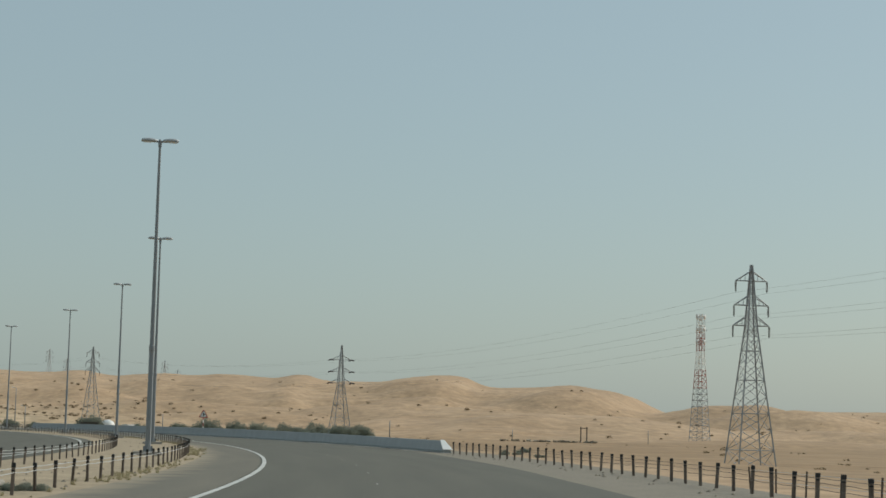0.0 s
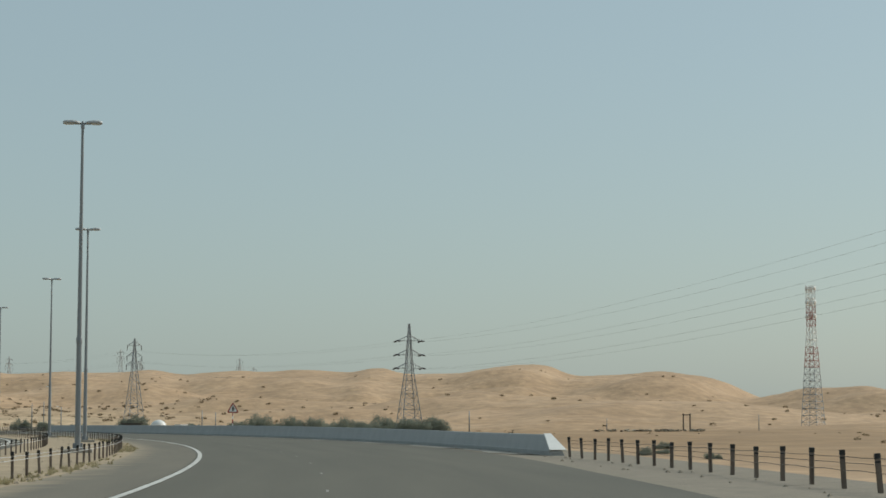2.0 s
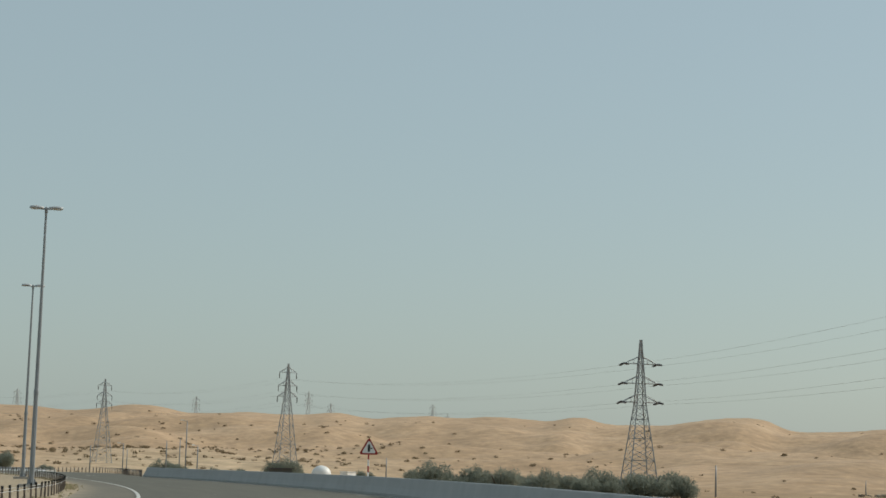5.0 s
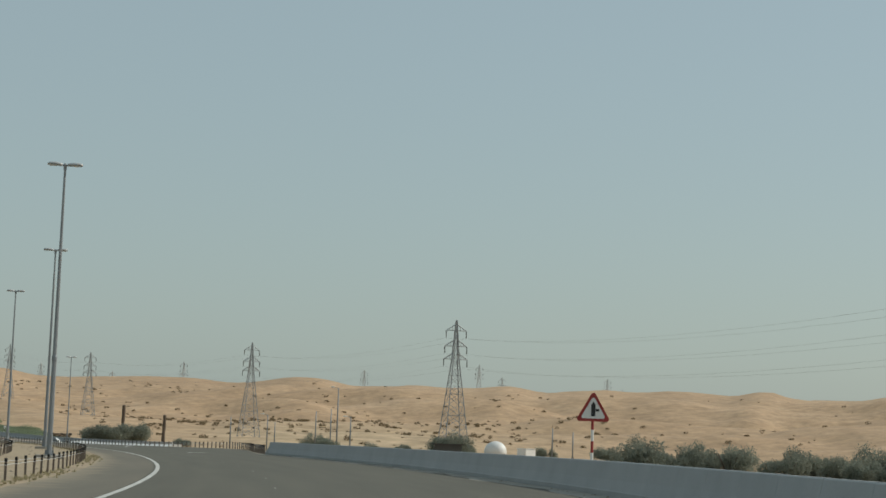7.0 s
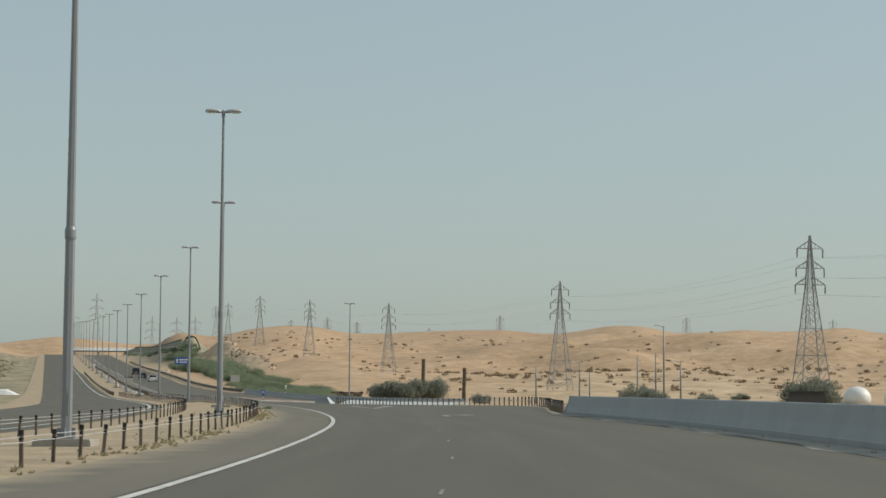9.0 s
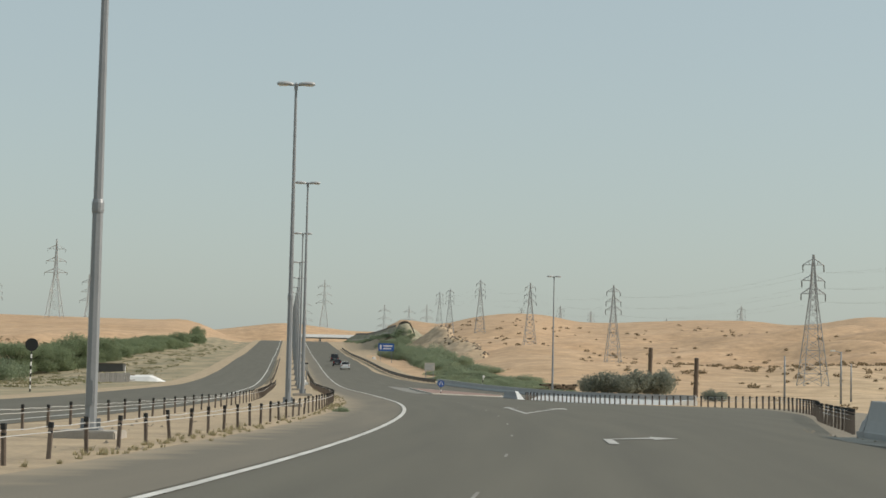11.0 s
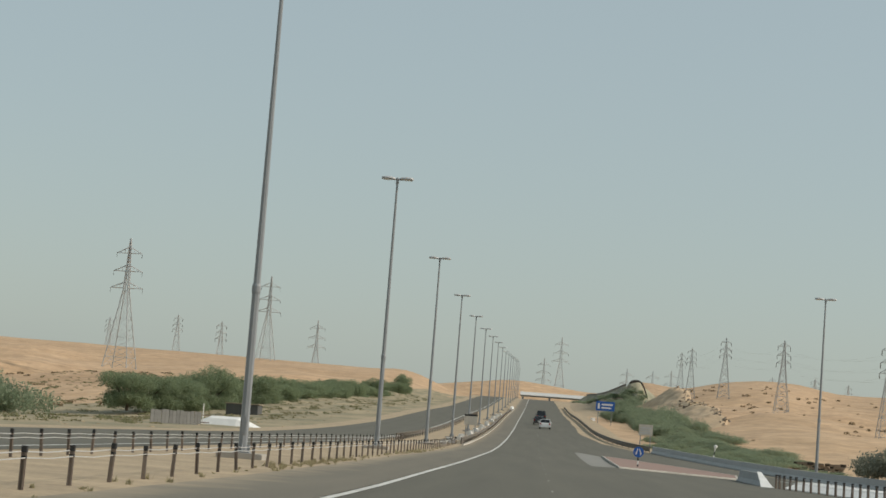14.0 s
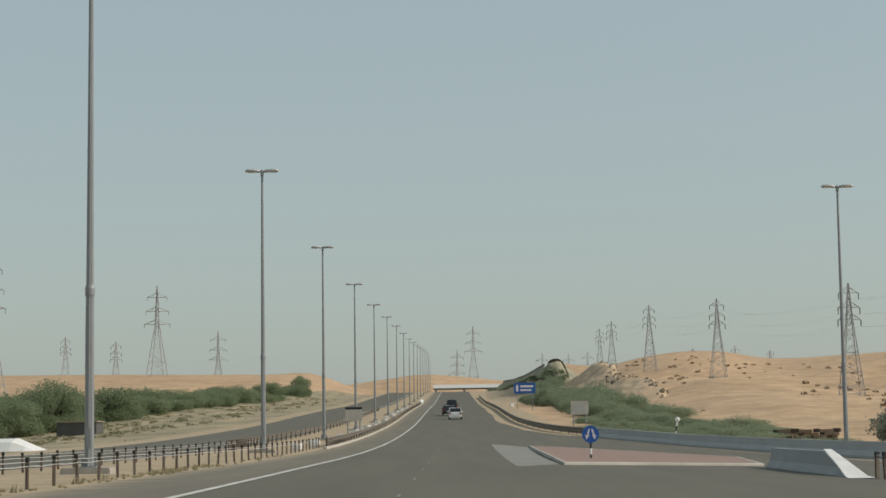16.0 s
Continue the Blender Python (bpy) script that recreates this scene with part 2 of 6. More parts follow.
def lathe(bm, profile, n=16):
    """A turned shape from (radius, height) pairs."""
    rings = [[bm.verts.new((r * math.cos(2 * math.pi * k / n), r * math.sin(2 * math.pi * k / n), z)) for k in range(n)] for r, z in profile]
    for a, b in zip(rings, rings[1:]):
        for k in range(n):
            bm.faces.new((a[k], a[(k + 1) % n], b[(k + 1) % n], b[k]))
    bm.faces.new(rings[0][::-1]), bm.faces.new(rings[-1])


def spar(bm, p, q, w):
    """A slim square bar, of eight corners."""
    tube(bm, p, q, w * 0.7, n=4, cap=False)


# ---- the road's line: a bend to the left that runs out into a straight ----
ARC_X, ARC_Y, ARC_R, TURN = -603.93, -46.10, 594.62, radians(3.7)
TX, TY = ARC_X + ARC_R * math.cos(TURN), ARC_Y + ARC_R * math.sin(TURN)
AHEAD = (-math.sin(TURN), math.cos(TURN))
RISE_S = [-2000, 100, 147, 193, 238, 284, 330, 376, 421, 500, 600, 680, 740, 790, 850, 1000, 4000]
RISE_Z = [0, 0, 0.5, 1.35, 2.4, 3.8, 5.1, 6.3, 7.4, 10.0, 13.3, 16.0, 17.4, 17.2, 16.3, 15.0, 16.0]


GRADE_S = np.arange(-400.0, 4001.0, 5.0)
GRADE_Z = sum(np.interp(GRADE_S + k, RISE_S, RISE_Z) for k in (-20, -10, 0, 10, 20)) / 5


def rise(s):
    return float(np.interp(s, GRADE_S, GRADE_Z))


def fall(s, d):
    """The straight's crossfall, down to the right."""
    k = min(max((s + 10) / 60, 0), 1) * min(max((260 - s) / 120, 0), 1)
    return -0.03 * min(max(d - 5.3, 0), 22) * k


def at(s, d, z=0.0):
    """A point s metres along the median's line, d to its right, z over the road."""
    z += fall(s, d)
    if s < 0:
        a = TURN + s / ARC_R
        return Vector((ARC_X + (ARC_R + d) * math.cos(a), ARC_Y + (ARC_R + d) * math.sin(a), z + rise(s)))
    return Vector((TX + AHEAD[0] * s + AHEAD[1] * d, TY + AHEAD[1] * s - AHEAD[0] * d, z + rise(s)))


def bearing(s):
    """The turn, in degrees about z, that lays +y along the road."""
    return math.degrees(TURN + min(s, 0) / ARC_R)


def along(s, d, z=0.0):
    p = at(s, d, z)
    return pose(p.x, p.y, p.z, 0, 0, bearing(s))


def stations(s0, s1, step):
    n = max(1, round((s1 - s0) / step))
    return [s0 + (s1 - s0) * k / n for k in range(n + 1)]


def sweep(profile, s0, s1, step=6.0, closed=False, bm=None):
    """Draws a section of (d, z) pairs along the road; d may be a function of s."""
    bm = bm or bmesh.new()
    uv = bm.loops.layers.uv.new("plan")
    rows, plan = [], []
    for s in stations(s0, s1, step):
        ds = [d(s) if callable(d) else d for d, z in profile]
        rows.append([bm.verts.new(at(s, d, z)) for d, (_, z) in zip(ds, profile)])
        plan.append([(d, s) for d in ds])
    n = len(profile)
    for i, (a, b) in enumerate(zip(rows, rows[1:])):
        for k in range(n if closed else n - 1):
            j = (k + 1) % n
            f = bm.faces.new((a[k], a[j], b[j], b[k]))
            for loop, c in zip(f.loops, (plan[i][k], plan[i][j], plan[i + 1][j], plan[i + 1][k])):
                loop[uv].uv = c
    if closed:
        bm.faces.new(rows[0][::-1]), bm.faces.new(rows[-1])
    return bm


def inverse(x, y):
    """Arrays of s and d from places in plan."""
    s1 = (x - TX) * AHEAD[0] + (y - TY) * AHEAD[1]
    d1 = (x - TX) * AHEAD[1] - (y - TY) * AHEAD[0]
    s2 = ARC_R * (np.arctan2(y - ARC_Y, x - ARC_X) - TURN)
    d2 = np.hypot(x - ARC_X, y - ARC_Y) - ARC_R
    return np.where(s1 >= 0, s1, s2), np.where(s1 >= 0, d1, d2)


# ---- the desert ----
# heights of the dunes' rim, degree by degree round the valley
CREST_AZ = [-180, -120, -70] + list(range(-51, 15)) + [20, 60, 120, 180]
CREST_RIM = [20.3, 20, 19.9, 21.1, 17, 18.4, 14.6, 12.5, 18.6, 29.2, 31.4, 34.2, 31.9, 31.4, 30.3, 38.3, 38.4, 36.4, 32.5, 32.7, 32, 37.1, 32.6, 34.2, 34.8, 33.1, 34.5, 33.3, 31.6, 35.4, 33.2, 32.8, 34, 33.1, 32.1, 35.9, 35.8, 32.3, 30.5, 32.9, 32.9, 32.6, 32.2, 31, 31, 34.8, 35.3, 33.1, 28.6, 31, 31, 31, 34, 36, 33, 30, 28.5, 28.5, 28.5, 28.5, 28.5, 28.5, 28.5, 28.5, 29, 29]
CREST_Z = [22, 20, 18] + CREST_RIM + [30, 26, 24, 22]


def smooth01(v):
    v = np.clip(v, 0, 1)
    return v * v * (3 - 2 * v)


def ground_height(x, y):
    x, y = np.asarray(x, float), np.asarray(y, float)
    s, d = inverse(x, y)
    r = np.hypot(x + 40, y + 200)
    az = np.degrees(np.arctan2(-(x + 40), y + 200))
    crest = sum(np.interp(az + k, CREST_AZ, CREST_Z) for k in (-0.25, 0, 0.25)) / 3
    f = np.clip((r - 350) / 650, 0, 1)
    z = crest * f**1.3 * np.where(r > 1000, np.clip(1 - (r - 1000) / 2600, 0.5, 1), 1)
    # dune lumps with sharp crests, held low at the rim so that it stays the skyline
    wav = np.zeros_like(x)
    for wl, amp, ang, ph in ((330, 1.5, 0.8, 2.6), (260, 1.0, 0.45, 0.3), (150, 0.9, 1.0, 1.9), (95, 0.65, 0.2, 4.0), (61, 0.4, 1.5, 2.2), (37, 0.22, 0.7, 1.1)):
        across = x * math.sin(ang) - y * math.cos(ang)
        u = (x * math.cos(ang) + y * math.sin(ang) + 0.22 * wl * np.sin(across / (wl * 0.55) + ph) + 0.12 * wl * np.sin(across / (wl * 0.21) + 2 * ph)) / wl + ph
        v = u - np.floor(u)
        ridge = np.where(v < 0.68, smooth01(v / 0.68), smooth01((1 - v) / 0.32))
        swell = 0.55 + 0.45 * np.sin(across / (wl * 1.3) + 3 * ph)
        wav += amp * (2 * ridge - 1.3) * swell
    far = smooth01((r - 280) / 300) * np.where(r > 1000, 0.5, 1)
    open_sand = 1 + 1.05 * smooth01((np.abs(d) - 110) / 120)
    z = z + wav * (0.16 + 2.0 * open_sand * far * (1 - 0.93 * smooth01((r - 740) / 210)))
    # a cut bank beside the straight
    bank = smooth01((s - 300) / 60) * smooth01((520 - s) / 60)
    z = z + bank * 3.0 * smooth01((d - 47) / 16) * smooth01((95 - d) / 40)
    # the plain beside the bend lies a little lower than the road
    z = z - 1.0 * smooth01((d - 24) / 25) * smooth01((350 - r) / 150)
    zr = np.interp(s, GRADE_S, GRADE_Z)
    left = smooth01((-d - 20) / 40)
    right = smooth01((d - 34) / np.where(s > 200, 22, 30))
    k = np.maximum(np.maximum(left, right), smooth01((s - 880) / 120))
    return (zr - 0.8 * smooth01((s - 10) / 60) * smooth01((d - 5) / 20) * smooth01((260 - s) / 100) - 0.22) * (1 - k) + z * k


def axis(lo, hi, fine_lo, fine_hi, fine, growth):
    v = list(np.arange(fine_lo, fine_hi, fine))
    step, p = fine, v[-1]
    while p < hi:
        step *= growth
        p += step
        v.append(p)
    step, p, pre = fine, v[0], []
    while p > lo:
        step *= growth
        p -= step
        pre.append(p)
    return np.array(pre[::-1] + v)


gx, gy = axis(-4500, 4500, -260, 320, 6.0, 1.02), axis(-3500, 4900, -440, 640, 6.0, 1.02)
GX, GY = np.meshgrid(gx, gy)
GZ = ground_height(GX, GY)
nx, ny = len(gx), len(gy)
me = bpy.data.meshes.new("ground")
idx = np.arange(nx * ny).reshape(ny, nx)
quads = np.stack([idx[:-1, :-1], idx[:-1, 1:], idx[1:, 1:], idx[1:, :-1]], -1).reshape(-1, 4)
me.from_pydata(np.stack([GX, GY, GZ], -1).reshape(-1, 3).tolist(), [], quads.tolist())
me.materials.append(SAND)
# how far each place belongs to the flat gravelly plain at the dunes' foot
GD = inverse(GX, GY)[1]
GR, GA = np.hypot(GX + 40, GY + 200), np.degrees(np.arctan2(-(GX + 40), GY + 200))
flat_plain = 0.62 * (1 - smooth01((GR - 430) / 190)) * smooth01((GR - 150) / 80) * smooth01((GA + 30) / 12) * (1 - 0.8 * smooth01((GA + 17) / 6))
me.attributes.new("plain", "FLOAT", "POINT").data.foreach_set("value", flat_plain.reshape(-1).astype(np.float32))
# weight of the near darkening that paints the haze difference, fading with distance
unhazed = (1 - smooth01((GR - 300) / 170)) * (1 - smooth01((np.where(GA > 90, GA - 360, GA) + 36) / 12)) * smooth01((GD - 20) / 14)
me.attributes.new("unhazed", "FLOAT", "POINT").data.foreach_set("value", unhazed.reshape(-1).astype(np.float32))
for p in me.polygons:
    p.use_smooth = True
tagged(new("ground", me), "rolling orange desert sand with dunes and scrub", "sand", kind="structure")


def gz(x, y):
    return float(ground_height(np.array([x]), np.array([y]))[0])


def strip(name, mat, d0, d1, s0, s1, z, label, category, cols=1, step=6.0, kind="structure"):
    def blend(k):
        if callable(d0) or callable(d1):
            return lambda s: (d0(s) if callable(d0) else d0) * (1 - k / cols) + (d1(s) if callable(d1) else d1) * k / cols
        return d0 + (d1 - d0) * k / cols
    return single(name, sweep([(blend(k), z) for k in range(cols + 1)], s0, s1, step), mat, label, category, kind=kind)


S0, S1 = -760, 900
EDGE_S = [-760, -340, -300, -275, -240, -66, -50, -30, -8, 15, 34, 48, 56, 62, 90, 113, 135, 150, 165, 190, 230, 1500]
EDGE_D = [15.2, 15.3, 16.2, 17.4, 18.3, 18.3, 21, 25, 27.4, 28.0, 27.6, 25.8, 24.5, 28, 29.5, 28.2, 26.4, 24.0, 21.2, 18.0, 16.2, 16.0]
LINE_S = [-760, -396, -340, -250, -210, -165, -118, -92, -60, 0, 35, 100, 1500]
LINE_D = [5.1, 5.1, 5.35, 5.3, 5.3, 5.18, 5.14, 5.36, 5.3, 5.3, 5.5, 5.4, 5.4]
NEAR_EDGE = lambda s: float(np.interp(s, EDGE_S, EDGE_D))
PAINT_D = lambda s: float(sum(np.interp(s + k, LINE_S, LINE_D) for k in (-9, -3, 3, 9)) / 4)
strip("road", ASPHALT, lambda s: PAINT_D(s) - 0.1, NEAR_EDGE, S0, S1, 0.0, "worn grey asphalt carriageway with dusty edges", "road", 6)
strip("shoulder", SHOULDER, 2.5, lambda s: PAINT_D(s) - 0.1, S0, S1, 0.004, "dusty paved inner shoulder of the carriageway", "road")
strip("road_opposite", ASPHALT, -13.9, -4.2, S0, S1, 0.0, "grey asphalt carriageway of the opposite direction", "road", 3)
strip("median", VERGE, -4.2, 2.5, S0, S1, -0.01, "sandy median strip between the carriageways", "median", 4)
strip("verge_right", GRAVEL, NEAR_EDGE, lambda s: NEAR_EDGE(s) + 5.0, S0, S1, -0.02, "pale gravel verge beside the road", "verge", 3)
strip("sand_strip", VERGE, lambda s: NEAR_EDGE(s) - 0.7 - 0.13 * math.sin(s * 0.11) - 0.06 * math.sin(s * 0.37), lambda s: NEAR_EDGE(s) + 5.2, 168, 700, 0.006, "pale windblown sand along the edge of the straight", "sand", 3, 2.0)
strip("dust_strip", DUST, lambda s: 18.05 + 0.22 * math.sin(s * 0.31) + 0.16 * math.sin(s * 0.83 + 1), 19.12, -273, -66, 0.006, "pale windblown dust along the foot of the barrier", "dust", 1, 1.5)
strip("verge_left", VERGE, -16.8, -13.9, S0, S1, -0.03, "pale sandy verge beyond the opposite carriageway", "verge", 3)
strip("edge_line", PAINT, PAINT_D, lambda s: PAINT_D(s) + 0.165, S0, S1, 0.012, "continuous white edge line painted on asphalt", "road marking")
strip("edge_line", PAINT, -5.2, -5.02, S0, S1, 0.012, "continuous white edge line on the opposite carriageway", "road marking")


# ---- street lamps on the median ----
def lamp_parts(root, height=15.0):
    bm = bmesh.new()
    lathe(bm, [(0.135, 0.2), (0.13, 2.0), (0.118, 5.0), (0.108, 5.02), (0.08, 10.5), (0.058, height - 0.1)], 8)
    part("pole", bm, POLE, root)
    bm = bmesh.new()
    lathe(bm, [(0.128, 4.9), (0.136, 4.95), (0.136, 5.12), (0.115, 5.2)], 14)
    part("collar", bm, POLE, root)
    bm = bmesh.new()
    box(bm, -0.24, 0.24, -0.24, 0.24, 0.16, 0.2, 0.01)
    for a in (0, 90, 180, 270):
        box(bm, 0.13, 0.22, -0.012, 0.012, 0.2, 0.42, 0, pose(0, 0, 0, 0, 0, a))
    part("base_plate", bm, POLE, root)
    bm = bmesh.new()
    box(bm, -0.07, 0.07, -0.17, -0.13, 0.7, 1.25, 0.008)
    part("hatch", bm, POLE, root)
    bm = bmesh.new()
    tube(bm, (-0.34, 0, height - 0.06), (0.34, 0, height - 0.06), 0.045)
    lathe(bm, [(0.085, height - 0.3), (0.085, height - 0.02), (0.03, height + 0.06)], 10)
    part("bracket", bm, POLE, root)
    for sx in (-1, 1):
        bm = bmesh.new()
        rows = []
        for x, w, h, zc in ((0.12, 0.10, 0.07, 0), (0.26, 0.17, 0.11, 0.01), (0.5, 0.22, 0.13, 0.02), (0.75, 0.21, 0.12, 0.02), (0.88, 0.15, 0.08, 0.01)):
            ring = []
            for k in range(10):
                a = 2 * math.pi * k / 10
                ring.append(bm.verts.new((sx * x, w * math.cos(a), height - 0.04 + zc + (h if math.sin(a) > 0 else 0.55 * h) * math.sin(a))))
            rows.append(ring)
        for a, b in zip(rows, rows[1:]):
            for k in range(10):
                bm.faces.new((a[k], a[(k + 1) % 10], b[(k + 1) % 10], b[k]))
        bm.faces.new(rows[0]), bm.faces.new(rows[-1])
        head = part("lantern", bm, LANTERN, root, smooth=True)
        bm = bmesh.new()
        box(bm, min(sx * 0.42, sx * 0.8), max(sx * 0.42, sx * 0.8), -0.14, 0.14, height - 0.1, height - 0.06, 0.012)
        part("glass", bm, LENS, head, "pale glass cover under the lantern")


LAMP_S = [-310.0, -263.0, -216.2, -170.1, -124.7, -78.9, -34.3, 9.6, 56.0, 102.1, 147.1] + [147.1 + 45.7 * k for k in range(1, 15)]
first_lamp = thing("street_lamp", along(LAMP_S[0], 0), "tall grey steel twin-headed street lamp on the median", "street lamp", "median lamps")
lamp_parts(first_lamp)
for s in [-402.0, -356.0] + LAMP_S[1:]:
    copy_thing(first_lamp, along(s, 0))
side_lamp = copy_thing(first_lamp, pose(14.2, 101.0, -0.6, 0, 0, 4))
tagged(side_lamp, "tall grey steel twin-headed street lamp beside the junction", group="roadside lamps")

bm = bmesh.new()
box(bm, -0.68, 0.68, -0.6, 0.6, -0.1, 0.16, 0.03)
box(bm, -0.4, 0.4, -0.4, 0.4, 0.14, 0.165, 0.01)
plinth_mesh = finish("lamp_plinth", bm, PLINTH)
for s in [-402.0, -356.0] + LAMP_S:
    ob = new("lamp_plinth", plinth_mesh)
    ob.matrix_basis = along(s, 0)
    tagged(ob, "low weathered concrete plinth under a lamp post", "plinth", "lamp plinths")


# ---- cable fences ----
def post_mesh(h, w):
    bm = bmesh.new()
    t = 0.018
    box(bm, -w / 2, w / 2, -w / 2, -w / 2 + t, 0, h)
    box(bm, -w / 2, w / 2, w / 2 - t, w / 2, 0, h)
    box(bm, -t / 2, t / 2, -w / 2, w / 2, 0, h - 0.004)
    return finish("post", bm, POST)


def cap_mesh(h, w):
    bm = bmesh.new()
    box(bm, -w * 0.6, w * 0.6, -w * 0.6, w * 0.6, h - 0.09, h + 0.012, 0.008)
    box(bm, -w * 0.54, w * 0.54, -w * 0.54, w * 0.54, h - 0.17, h - 0.125, 0.004)
    return finish("post_cap", bm, CAP)


def cable_fence(d, s0, s1, h, w, heights, label, pitch=2.4, lean=1.6, z0=-0.03, rope=None):
    """Posts with caps and ropes through them."""
    f = d if callable(d) else (lambda s: d)
    root = thing("cable_fence", Matrix.Identity(4), label, "fence", "cable fences")
    pm, cm = post_mesh(h, w), cap_mesh(h, w)
    rng = random.Random(round(s0 * 7 + h * 100))
    for s in stations(s0, s1, pitch):
        jit = pose(0, 0, rng.uniform(-0.03, 0.02), rng.gauss(0, lean), rng.gauss(0, lean), rng.uniform(-4, 4))
        p = part("post", pm, POST, root, m=along(s, f(s), z0) @ jit)
        part("post_cap", cm, CAP, p)
    for n, z in enumerate(heights):
        bm = bmesh.new()
        rows = []
        for s in stations(s0, s1, 1.2):
            c = at(s, f(s) + (0.03 if n % 2 else -0.03), z + z0 + 0.012 * math.sin(s * 2.6 + n))
            side = at(s, f(s) + 1, z + z0) - at(s, f(s), z + z0)
            rows.append([bm.verts.new(c + side * 0.0095 * math.cos(a) + Vector((0, 0, 0.0095 * math.sin(a)))) for a in (0.5, 2.1, 3.7, 5.3)])
        for a, b in zip(rows, rows[1:]):
            for k in range(4):
                bm.faces.new((a[k], a[(k + 1) % 4], b[(k + 1) % 4], b[k]))
        part("cable", bm, rope or CABLE, root)
    return root


cable_fence(1.75, -420, 118, 0.64, 0.066, (0.545, 0.46), "low fence of brown posts and steel cables along the sandy median")
cable_fence(-2.6, -420, 112, 0.62, 0.062, (0.53, 0.44), "low fence of brown posts and cables beside the opposite carriageway")
cable_fence(19.3, -440, -278.5, 0.76, 0.088, (0.64, 0.52, 0.38), "brown post and cable fence along the outer verge of the bend", pitch=2.3, rope=OLD_CABLE)


# ---- concrete barrier ----
def jersey(d, s0, s1, top, label, step=3.05, taper=2.2, base=0.52):
    """Barrier cast in lengths with open joints, each as high as top(s); both ends slope down and are painted white."""
    root = thing("concrete_barrier", Matrix.Identity(4), label, "barrier", "concrete barriers")
    f = d if callable(d) else (lambda s: d)
    n = round((s1 - s0) / step)
    for k in range(n):
        a, b = s0 + (s1 - s0) * k / n, s0 + (s1 - s0) * (k + 1) / n - 0.015
        h = top((a + b) / 2)
        prof = [(lambda s, o=o: f(s) + o, z) for o, z in ((-0.03, -0.06), (-0.05, 0.16), (-0.03, 0.19), (0.06, 0.5), (0.17, h - 0.03), (0.21, h), (0.37, h), (0.39, h - 0.02), (0.44, 0.36), (base + 0.06, 0.12), (base + 0.06, -0.06))]
        part("segment", sweep(prof, a, b, 1.6, closed=True), CONCRETE, root)
    for s, way in ((s0, -1), (s1, 1)):
        bm = bmesh.new()
        rows, h = [], top(s)
        for k in range(4):
            u = k / 3
            hh = h * (1 - u) + 0.16 * u
            ss = s + way * (0.02 + (taper if way < 0 else 0.9) * u)
            rows.append([bm.verts.new(at(ss, f(s) + o, min(z, hh))) for o, z in ((-0.04, -0.06), (-0.06, 0.16), (0.05, 0.5), (0.17, hh), (0.38, hh), (0.45, 0.36), (base + 0.06, -0.06))])
        for a, b in zip(rows, rows[1:]):
            for j in range(7):
                bm.faces.new((a[j], a[(j + 1) % 7], b[(j + 1) % 7], b[j]))
        bm.faces.new(rows[0]), bm.faces.new(rows[-1])
        part("end_ramp", bm, CONCRETE, root, "sloping barrier end")
        if way < 0:
            bm = bmesh.new()
            rows = []
            for k in range(4):
                u = k / 3
                hh, wd = h * (1 - u) + 0.17 * u + 0.015, 0.14 + 0.2 * u
                ss = s + way * (0.02 + taper * u)
                rows.append([bm.verts.new(at(ss + e * way, f(s) + 0.27 + o, hh + z)) for o, z, e in ((-wd, 0, 0), (-wd, 0.03, 0.1), (wd, 0.03, 0.1), (wd, 0, 0))])
            for a, b in zip(rows, rows[1:]):
                for j in range(4):
                    bm.faces.new((a[j], a[(j + 1) % 4], b[(j + 1) % 4], b[j]))
            bm.faces.new(rows[0]), bm.faces.new(rows[-1])
            part("end_cover", bm, WHITE_CONC, root, "white-painted sloping top")
    return root


jersey(19.2, -273.0, -66.0, lambda s: float(np.interp(s, [-274, -255, -235, -200, -165], [0.80, 0.81, 0.88, 0.98, 1.05])), "long grey concrete safety barrier round the outside of the bend")


